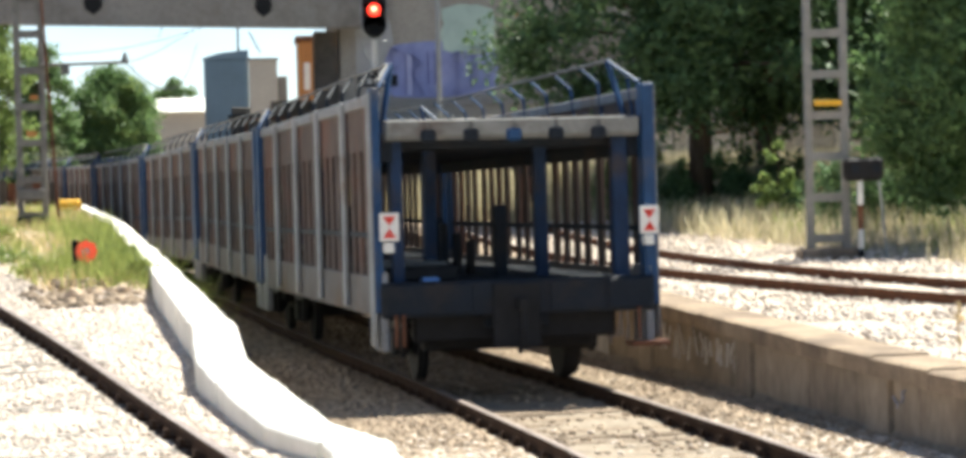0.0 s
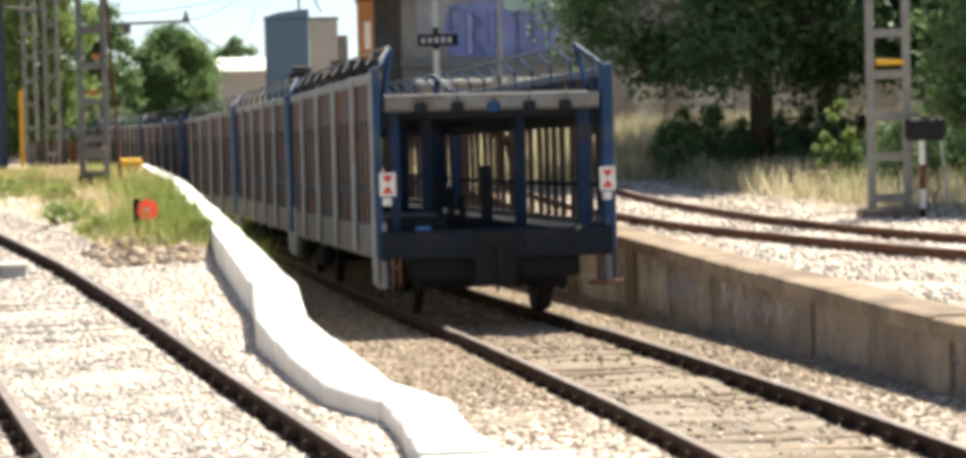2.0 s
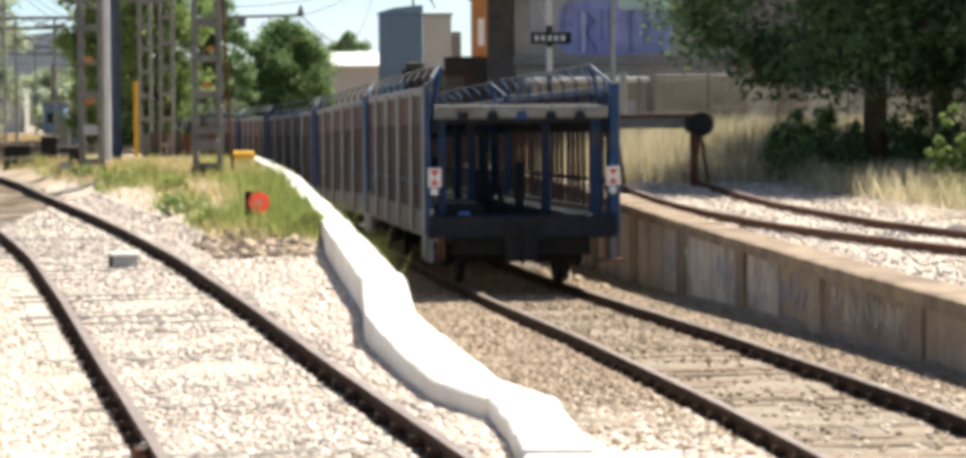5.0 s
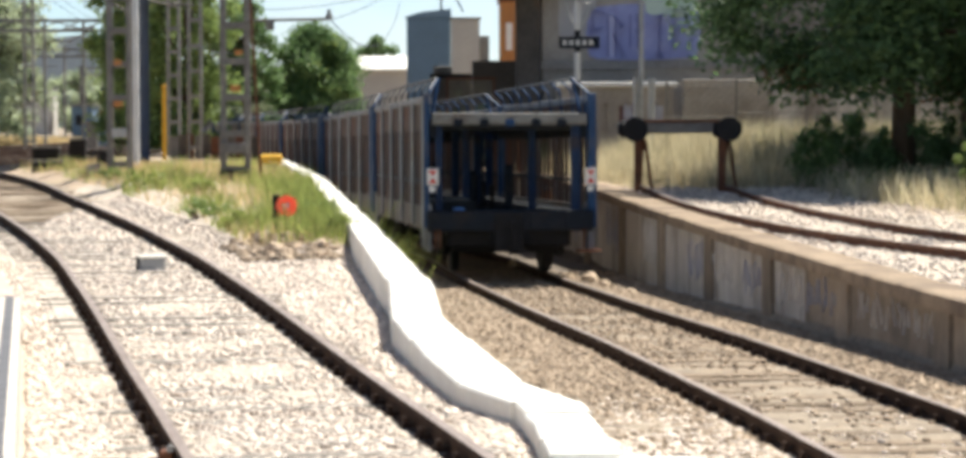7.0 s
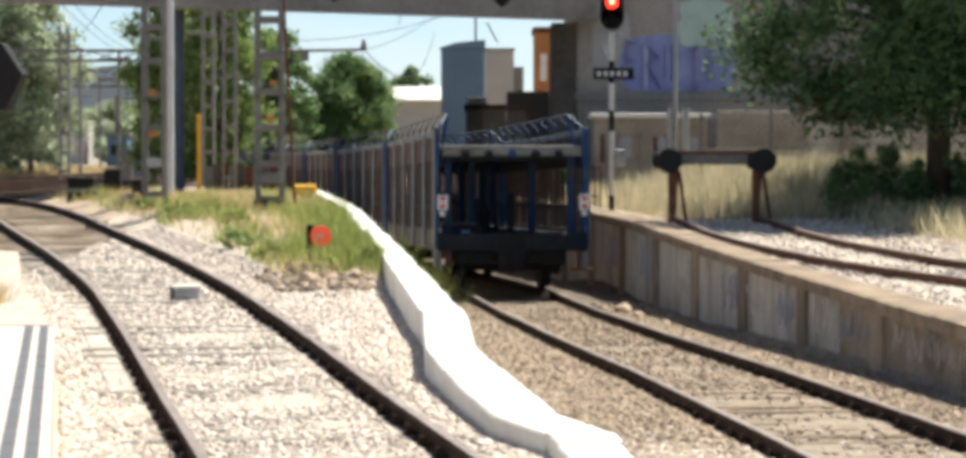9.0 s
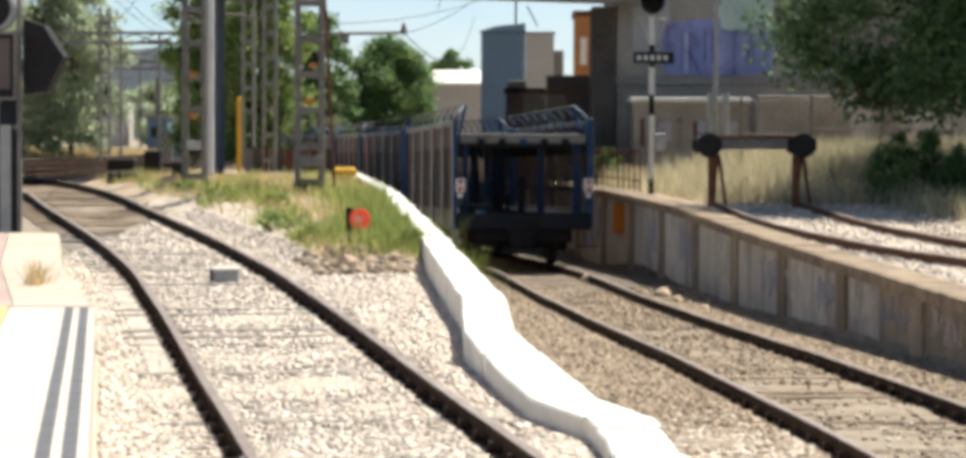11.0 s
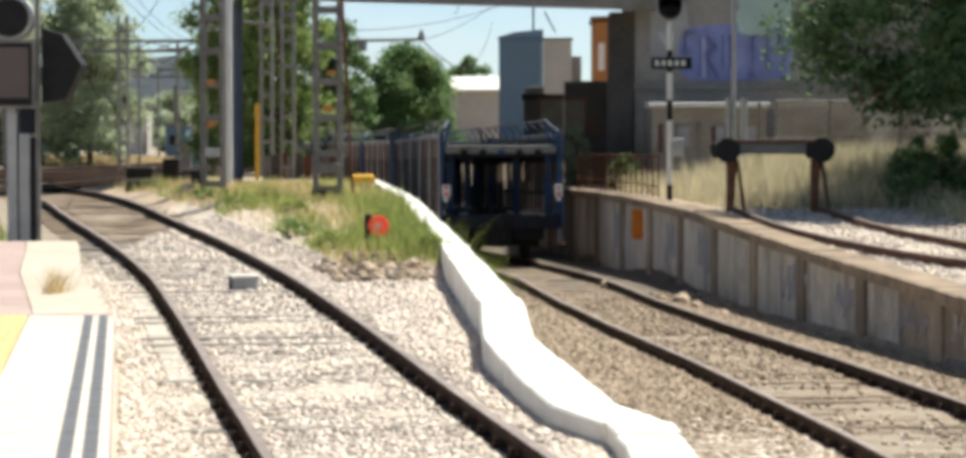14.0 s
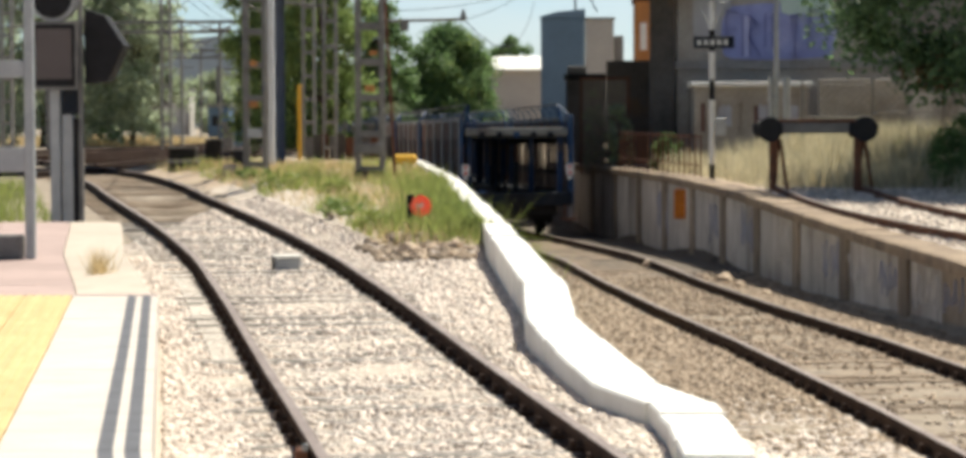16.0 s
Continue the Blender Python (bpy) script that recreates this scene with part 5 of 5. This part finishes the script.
# ---- plants ----


def leaf_mesh(name, centres, radii, n, size, material, seed, flat=0.8):
    """Many small folded leaves gathered in clumps round the given centres."""
    rng = np.random.default_rng(seed)
    c = np.asarray(centres, dtype=float)
    r = np.asarray(radii, dtype=float)
    w = r ** 2
    pick = rng.choice(len(c), n, p=w / w.sum())
    d = rng.normal(size=(n, 3))
    d /= np.linalg.norm(d, axis=1)[:, None]
    pos = c[pick] + d * (r[pick] * np.minimum(np.abs(rng.normal(0, 0.62, n)), 1.05))[:, None] * np.array([1, 1, flat])
    a = rng.normal(size=(n, 3))
    a /= np.linalg.norm(a, axis=1)[:, None]
    b = np.cross(a, rng.normal(size=(n, 3)))
    b /= np.linalg.norm(b, axis=1)[:, None]
    s = size * rng.uniform(0.6, 1.35, n)[:, None]
    v = np.stack([pos - a * s, pos + b * s * 0.5, pos + a * s, pos - b * s * 0.5], 1).reshape(-1, 3)
    me = bpy.data.meshes.new(name)
    me.vertices.add(4 * n)
    me.vertices.foreach_set("co", v.ravel())
    me.loops.add(4 * n)
    me.loops.foreach_set("vertex_index", np.arange(4 * n, dtype=np.int32))
    me.polygons.add(n)
    me.polygons.foreach_set("loop_start", np.arange(0, 4 * n, 4, dtype=np.int32))
    me.materials.append(material)
    me.update(calc_edges=True)
    return me


def tree(x, y, z, h, r, low, material, label, n=14000, clumps=46, size=0.13, seed=1, trunk=0.22, second=None, squash=1.0, fill=1.0):
    """A tapered trunk with limbs and a crown of clumped leaves between the heights low and h."""
    rng = np.random.default_rng(seed)
    t = thing("tree", label, "tree", pose(x, y, z))
    bm = bmesh.new()
    mid = (low + h) / 2
    rod(bm, (0, 0, -0.4), (0.1, 0.05, low + 0.3 * (h - low)), trunk, trunk * 0.6, n=10)
    rod(bm, (0.1, 0.05, low + 0.3 * (h - low)), (0, 0, low + 0.8 * (h - low)), trunk * 0.6, trunk * 0.15, n=8)
    cs, rs = [], []
    for i in range(clumps):
        a = rng.uniform(0, 2 * math.pi)
        f = rng.uniform(0.05, 1.0)
        prof = math.sin(math.pi * min(1, 0.12 + 0.86 * f)) ** 0.6
        rr = r * prof * rng.uniform(0.35, 1.0)
        p = (rr * math.cos(a), rr * math.sin(a) * squash, low + f * (h - low) * 0.96)
        cs.append(p)
        rs.append(rng.uniform(0.10, 0.27) * r * fill)
        if i % 4 == 0:
            rod(bm, (0.05, 0.03, low + 0.15 * (h - low) + 0.3 * f * (h - low)), p, trunk * 0.28, trunk * 0.06, n=5)
    part("trunk", bm, BARK, t)
    ob = new("crown", leaf_mesh("crown", cs, rs, n, size, material, seed))
    ob.parent = t
    if second:
        ob = new("crown", leaf_mesh("crown", cs[::7], [q * 0.8 for q in rs[::7]], n // 12, size, second, seed + 50))
        ob.parent = t
    return t


def bush(x, y, w, h, material, label, n=3500, size=0.08, seed=3, name="shrub"):
    rng = np.random.default_rng(seed)
    t = thing(name, label, "shrub", pose(x, y, ground_z(x, y)))
    cs = []
    for _ in range(34):
        px, py = rng.uniform(-w, w) * 0.9, rng.uniform(-w, w) * 0.7
        cs.append((px, py, rng.uniform(0.08, 0.9) * h * (1 - 0.45 * (px / w) ** 2) * rng.uniform(0.7, 1.05)))
    for p in cs[:7]:
        bm = bmesh.new()
        rod(bm, (p[0] * 0.2, p[1] * 0.2, -0.1), p, 0.03, 0.008, n=5)
        part("stem", bm, BARK, t)
    ob = new("foliage", leaf_mesh("foliage", cs, [rng.uniform(0.14, 0.32) * min(w, h) for _ in cs], n, size, material, seed, 1.0))
    ob.parent = t
    return t


tree(9.5, 54.2, 0.6, 8.4, 4.5, 2.1, LEAF_DARK, "big dark leafy tree spreading over the dock siding", 120000, 170, 0.085, 11, 0.30, LEAF_BROWN, fill=1.2)
tree(16.4, 53, 0.7, 7.6, 4.8, 1.0, LEAF_DARK, "big dark leafy tree behind the dock siding", 80000, 150, 0.10, 12, 0.32, LEAF, fill=1.35)
tree(12.4, 42.5, 0.5, 6.2, 2.3, 0.6, LEAF, "bright green leafy tree by the batten mast", 70000, 120, 0.07, 13, 0.2, LEAF_LIGHT, fill=1.25)
tree(12.2, 60.5, 0.8, 9.0, 3.6, 3.6, LEAF_DARK, "dark leafy tree before the boundary wall", 40000, 100, 0.10, 14, 0.28, LEAF, fill=1.35)
tree(19.0, 64, 0.8, 7.5, 4.6, 1.4, LEAF_DARK, "dark leafy tree against the boundary wall", 30000, 110, 0.12, 15, 0.28)
tree(22.5, 56, 0.8, 7.5, 4.6, 0.8, LEAF_DARK, "dark leafy tree against the boundary wall", 26000, 110, 0.12, 16, 0.28)
tree(-6.1, 120, 0.6, 5.9, 2.3, 0.3, LEAF, "round green tree beside the line", 60000, 190, 0.10, 21, 0.2, LEAF_LIGHT, fill=1.4)
tree(-13.0, 110, 0.6, 9.8, 2.5, 0.2, LEAF_LIGHT, "tall green tree behind the bridge pier", 34000, 150, 0.11, 22, 0.2, LEAF_LIGHT, fill=1.35)
tree(-10.7, 106, 0.6, 9.4, 2.3, 0.1, LEAF_LIGHT, "tall green tree behind the bridge pier", 30000, 130, 0.11, 29, 0.2, LEAF, fill=1.35)
tree(-9.2, 116, 0.6, 7.0, 1.7, 0.1, LEAF, "green tree behind the lattice masts", 16000, 90, 0.11, 28, 0.2, fill=1.35)
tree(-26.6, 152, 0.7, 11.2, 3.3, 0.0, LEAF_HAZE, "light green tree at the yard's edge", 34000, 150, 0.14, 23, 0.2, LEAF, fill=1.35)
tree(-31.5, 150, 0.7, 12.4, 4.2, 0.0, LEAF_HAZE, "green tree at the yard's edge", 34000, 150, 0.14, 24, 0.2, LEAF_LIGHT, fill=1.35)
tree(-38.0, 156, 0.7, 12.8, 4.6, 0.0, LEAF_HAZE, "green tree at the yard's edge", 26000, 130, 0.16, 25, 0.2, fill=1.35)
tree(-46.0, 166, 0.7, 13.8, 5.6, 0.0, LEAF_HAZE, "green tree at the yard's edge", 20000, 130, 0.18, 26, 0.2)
tree(-7.5, 262, 0.6, 10.2, 3.0, 2.0, LEAF, "far green tree above the shed", 9000, 60, 0.2, 27, 0.3)
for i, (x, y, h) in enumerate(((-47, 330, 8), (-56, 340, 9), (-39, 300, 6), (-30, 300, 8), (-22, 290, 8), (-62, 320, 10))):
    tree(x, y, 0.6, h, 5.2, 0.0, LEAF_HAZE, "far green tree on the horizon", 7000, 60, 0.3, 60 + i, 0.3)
bush(8.2, 54, 1.0, 2.0, LEAF, "tall green shrub at the foot of the tree", 9000, 0.05, 31)
bush(10.9, 54.6, 1.2, 1.5, LEAF_DARK, "dark green shrub under the tree", 9000, 0.055, 35)
bush(9.6, 53.5, 1.2, 1.6, LEAF_DARK, "dark green shrub under the tree", 9000, 0.055, 39)
bush(9.75, 47.5, 0.42, 2.1, LEAF_LIGHT, "tall light green weed clump", 6000, 0.045, 32)
bush(11.3, 46.5, 1.4, 1.6, LEAF_DARK, "green shrub at the foot of the tree", 9000, 0.055, 33)
bush(13.5, 38.5, 1.3, 1.5, LEAF_DARK, "dark shrub beside the dock siding", 9000, 0.055, 34)
# pale leaf colour stands in for daylight on this creeper under the bridge
bush(1.1, 75.4, 0.42, 2.7, LEAF_HAZE, "creeper on the brown mesh gate", 5000, 0.06, 36)
bush(2.3, 70.5, 0.45, 1.2, LEAF, "shrub by the railing's end", 1800, 0.08, 37)
bush(0.5, 76.6, 0.5, 2.9, LEAF_DARK, "creeper above the mesh gate", 4000, 0.06, 38)
for i, (x, y, w, h) in enumerate(((-3.75, 40, 0.4, 0.34), (-1.5, 35.3, 0.3, 0.42), (-1.2, 43.5, 0.34, 0.5), (-0.85, 40.5, 0.25, 0.4), (-3.0, 37.2, 0.35, 0.26), (-5.6, 48, 0.4, 0.35), (-6.6, 52, 0.4, 0.3), (-2.4, 42, 0.35, 0.32), (-4.4, 46, 0.35, 0.28), (-1.9, 38.2, 0.3, 0.36))):
    bush(x, y, w, h, GRASS if i % 3 else LEAF_LIGHT, "low clump of green weeds on the mound", 900, 0.035, 70 + i, "weed_clump")
for i, (x, y, w, h) in enumerate(((-1.32, 41.0, 0.32, 1.25), (-1.62, 44.2, 0.34, 1.3), (-1.02, 38.6, 0.26, 0.95), (-1.95, 47.4, 0.3, 1.2))):
    bush(x, y, w, h, LEAF_LIGHT if i % 2 else GRASS, "tall green weeds leaning over the cable trough", 2200, 0.032, 90 + i, "weed_clump")
hills = bmesh.new()
hv = []
for i in range(41):
    x = -320 + i * 16
    hv.append((hills.verts.new((x, 900, -5)), hills.verts.new((x, 900, 20 + 14 * noise.noise(Vector((x * 0.012, 3, 0))) + (6 if x < -100 else 0))), hills.verts.new((x, 1000, -5))))
for a, b in zip(hv, hv[1:]):
    hills.faces.new((a[0], b[0], b[1], a[1]))
    hills.faces.new((a[1], b[1], b[2], a[2]))
# pale bluish grey: the distance haze is painted into the hills' colour
tagged(part("backdrop_hills", hills, mat("far_hills", (0.40, 0.45, 0.48), (0.33, 0.38, 0.40), 0.02, fine=0.3, bump=0)), "far hazy wooded hills", "hills", kind="structure")


def blades(name, spots, height, width, material, seed, label):
    """Thin bent grass blades, three vertices each, at the given ground spots."""
    rng = np.random.default_rng(seed)
    p = np.asarray(spots, dtype=float)
    n = len(p)
    h = height * rng.uniform(0.45, 1.3, n)
    a = rng.uniform(0, 2 * math.pi, n)
    w = width * rng.uniform(0.6, 1.4, n)
    side = np.stack([np.cos(a), np.sin(a), np.zeros(n)], 1) * w[:, None]
    bend = np.stack([rng.normal(0, 0.28, n) * h, rng.normal(0, 0.28, n) * h, h], 1)
    v = np.stack([p - side, p + side, p + bend * 0.55 + side * 0.8, p + bend], 1).reshape(-1, 3)
    me = bpy.data.meshes.new(name)
    me.vertices.add(4 * n)
    me.vertices.foreach_set("co", v.ravel())
    me.loops.add(4 * n)
    me.loops.foreach_set("vertex_index", np.arange(4 * n, dtype=np.int32))
    me.polygons.add(n)
    me.polygons.foreach_set("loop_start", np.arange(0, 4 * n, 4, dtype=np.int32))
    me.materials.append(material)
    me.update(calc_edges=True)
    return tagged(new(name, me), label, "grass", kind="stuff")


def spots(n, test, seed, x0, x1, y0, y1):
    rng = np.random.default_rng(seed)
    out = []
    while n > 0:
        x, y = rng.uniform(x0, x1), rng.uniform(y0, y1)
        n -= 1
        if test(x, y) > rng.uniform(0, 1):
            out.append((x, y, ground_z(x, y) - 0.03))
    return out


def patch(x, y, s=0.55, o=0.0):
    return smooth(-0.15, 0.35, noise.noise(Vector((x * s, y * s * 0.6, 7 + o))))


def on_mound(x, y):
    if not (left_x(y) + 1.9 < x < trough_x(y) - 0.25) or y < 34.3:
        return 0
    return 1.0


blades("weeds", spots(72000, lambda x, y: on_mound(x, y) * patch(x, y, 0.9) ** 2 * (1 - 0.55 * smooth(44, 60, y)), 1, -12, 1, 33, 66), 0.30, 0.010, GRASS, 1, "green weeds on the mound")
blades("weeds", spots(24000, lambda x, y: on_mound(x, y) * smooth(1.6, 0.2, trough_x(y) - x) * 0.9 if y < 48 else 0, 2, -6, 1, 33, 48), 0.42, 0.011, GRASS, 2, "tall green weeds beside the trough")
blades("dry_grass", spots(50000, lambda x, y: on_mound(x, y) * (0.25 + 0.75 * patch(x, y, 0.5, 5)), 3, -12, 1, 33, 68), 0.22, 0.008, STRAW, 3, "dry grass on the mound")
blades("dry_grass", spots(130000, lambda x, y: (0.25 + 0.75 * patch(x, y, 0.4, 2)) * smooth(0.4, 1.4, x - (wall_x(y) + 3.3 + 0.13 * max(0.0, 50 - y) ** 1.05)) if y < 53.5 else (1.0 if x > wall_x(y) + 0.9 else 0) * (0.4 + 0.6 * patch(x, y, 0.4, 2)), 4, 1, 24, 32, 72), 0.55, 0.012, STRAW_PALE, 4, "tall dry grass behind the dock siding")
blades("weeds", spots(36000, lambda x, y: patch(x, y, 0.6, 3) * smooth(0.4, 1.6, x - (wall_x(y) + 3.9 + 0.13 * max(0.0, 50 - y) ** 1.05)), 5, 5, 24, 32, 66), 0.5, 0.012, GRASS, 5, "green weeds in the dry grass")
blades("weeds", spots(5000, lambda x, y: smooth(0.9, 0.1, x - trough_x(y) - 0.2) * (1 if x > trough_x(y) + 0.15 else 0), 6, -5, 0, 36, 52), 0.5, 0.012, GRASS, 6, "weeds growing over the trough")
blades("dry_grass", spots(40000, lambda x, y: 1.0 if (patch(x, y, 0.1, 4) > 0.2) else 0, 7, -60, -24, 150, 200), 0.5, 0.03, STRAW, 7, "dry grass at the yard's edge")
blades("dry_grass", spots(34000, lambda x, y: 0.3 + 0.7 * patch(x, y, 0.5, 6) if wall_x(y) + 2.2 < x else 0, 8, 3, 16, 56, 70), 0.75, 0.011, STRAW_PALE, 8, "tall dry grass on the bank behind the buffer stop")
blades("weeds", spots(14000, lambda x, y: patch(x, y, 0.3, 8) if x < left_x(y) - 2.2 else 0, 10, -16, -6, 36, 54), 0.35, 0.012, GRASS, 10, "green weeds beside the yard tracks")
blades("weeds", spots(26000, lambda x, y: smooth(0.75, 0.05, x - trough_x(y) - 0.2) if x > trough_x(y) + 0.15 else 0, 11, -3.5, 0, 36.5, 50), 1.0, 0.010, GRASS, 11, "tall weeds between the trough and the train")
cw = thing("platform_weed", "dry brown weed growing from the kerb joint", "weed", pose(-4.75, 25.2, 0.545))
cwm = blades("foliage", [(random.gauss(0, 0.05), random.gauss(0, 0.12), -0.02) for _ in range(130)], 0.26, 0.005, STRAW, 9, "")
cwm.parent = cw
for key in ("label", "category", "kind"):
    if key in cwm:
        del cwm[key]

st = thing("dry_stalk", "lone dry weed stalk at the dock's edge", "weed", pose(6.05, 21.8, lerp(Z_DOCK, 21.8)))
bm = tube([Vector((0, 0, -0.05)), Vector((0.01, 0, 0.2)), Vector((-0.01, 0.01, 0.38)), Vector((0.015, 0, 0.5))], 0.008, 5)
part("stem", bm, STRAW, st)
ob = new("seed_head", leaf_mesh("seed_head", [(0, 0, 0.42), (0.01, 0, 0.5), (0, 0, 0.22)], [0.05, 0.05, 0.04], 120, 0.018, STRAW, 77, 1.0))
ob.parent = st
for i, (x, y, r) in enumerate(((2.55, 47.0, 0.16), (2.2, 47.8, 0.12), (2.75, 45.6, 0.1), (3.05, 43.2, 0.09), (1.3, 52.5, 0.12), (-2.3, 33.9, 0.13), (-1.7, 34.1, 0.1), (-7.6, 55.5, 0.2))):
    rk = thing("rock", "dusty brown lump of broken concrete", "rock", pose(x, y, ground_z(x, y) + r * 0.3, 20 * i, 30 * i, 50 * i), group="rubble lumps")
    bm = bmesh.new()
    bmesh.ops.create_icosphere(bm, subdivisions=2, radius=r)
    for v in bm.verts:
        v.co *= 1 + 0.45 * noise.noise(v.co * (2.2 / r) + Vector((i, 0, 0)))
    part("lump", bm, STONE_DIRTY, rk)

# ---- loose stones ----


def stones(name, n, region, size, material, label, seed, x0, x1, y0, y1):
    """Angular stones, eight-cornered lumps, lying on the ballast."""
    rng = np.random.default_rng(seed)
    cube = np.array([(-1, -1, -1), (1, -1, -1), (1, 1, -1), (-1, 1, -1), (-1, -1, 1), (1, -1, 1), (1, 1, 1), (-1, 1, 1)], dtype=float)
    quad = np.array([(0, 3, 2, 1), (4, 5, 6, 7), (0, 1, 5, 4), (1, 2, 6, 5), (2, 3, 7, 6), (3, 0, 4, 7)])
    pts = []
    # spots are denser towards the near end, where stones show singly
    ys = y0 + (y1 - y0) * rng.uniform(0, 1, n) ** 1.6
    xs = rng.uniform(x0, x1, n)
    for x, y in zip(xs, ys):
        if region(x, y):
            pts.append((x, y, ground_z(x, y)))
    p = np.array(pts)
    m = len(p)
    s = size * rng.uniform(0.5, 1.5, m) * (1 + 0.012 * (p[:, 1] - y0))
    shape = cube[None] * rng.uniform(0.55, 1.0, (m, 8, 3)) * np.array([1, 1, 0.75])
    a = rng.uniform(0, 2 * math.pi, m)
    ca, sa = np.cos(a)[:, None], np.sin(a)[:, None]
    v = np.stack([shape[..., 0] * ca - shape[..., 1] * sa, shape[..., 0] * sa + shape[..., 1] * ca, shape[..., 2] + 0.25], -1) * s[:, None, None] + p[:, None]
    f = (quad[None] + 8 * np.arange(m)[:, None, None]).reshape(-1)
    me = bpy.data.meshes.new(name)
    me.vertices.add(8 * m)
    me.vertices.foreach_set("co", v.ravel())
    me.loops.add(24 * m)
    me.loops.foreach_set("vertex_index", f.astype(np.int32))
    me.polygons.add(6 * m)
    me.polygons.foreach_set("loop_start", np.arange(0, 24 * m, 4, dtype=np.int32))
    me.materials.append(material)
    me.update(calc_edges=True)
    return tagged(new(name, me), label, "ballast", kind="stuff")


def off_rails(x, c):
    return abs(abs(x - c) - 0.868) > 0.10


def near_left(x, y):
    return (not (23 < y < 30.5 and 0.11 < left_x(y) - 0.886 - x < 0.34) or random.random() < 0.3) and lerp(EDGE, y) + 0.05 < x < trough_x(y) - 0.22 and off_rails(x, left_x(y)) and (abs(x - left_x(y)) > 1.25 or random.random() < 0.55) and (y < 34.5 or x < left_x(y) + 1.9)


def near_train(x, y):
    return trough_x(y) + 0.25 < x < wall_x(y) - 0.1 and off_rails(x, train_x(y)) and (abs(x - train_x(y)) > 1.0 or random.random() < (0.06 if y < 29 else 0.3))


stones("ballast_stones", 190000, near_left, 0.018, STONE, "loose pale ballast stones around the curved track", 41, -9.5, 1.3, 14, 47)
stones("ballast_stones", 90000, lambda x, y: near_train(x, y) and y < 17 + random.random() * 8, 0.019, STONE, "loose pale ballast stones beside the trough", 42, -1, 6.5, 14, 28)
stones("ballast_stones", 110000, lambda x, y: near_train(x, y) and 17 + random.random() * 8 < y < 43 + random.random() * 8, 0.021, STONE_DIRTY, "loose brown ballast stones by the dock wall", 43, -1.5, 6, 14, 51)
stones("gravel", 30000, lambda x, y: wall_x(y) + 0.45 < x < wall_x(y) + 7 and random.random() < 0.9, 0.022, STONE, "white gravel on the dock", 44, 2.5, 13, 17, 54)
stones("rubble", 1500, lambda x, y: on_mound(x, y + 1.2) > 0 and y < 35.6, 0.05, STONE_DIRTY, "clods and rubble along the mound's foot", 45, -4.6, 0, 33, 36)

motions()
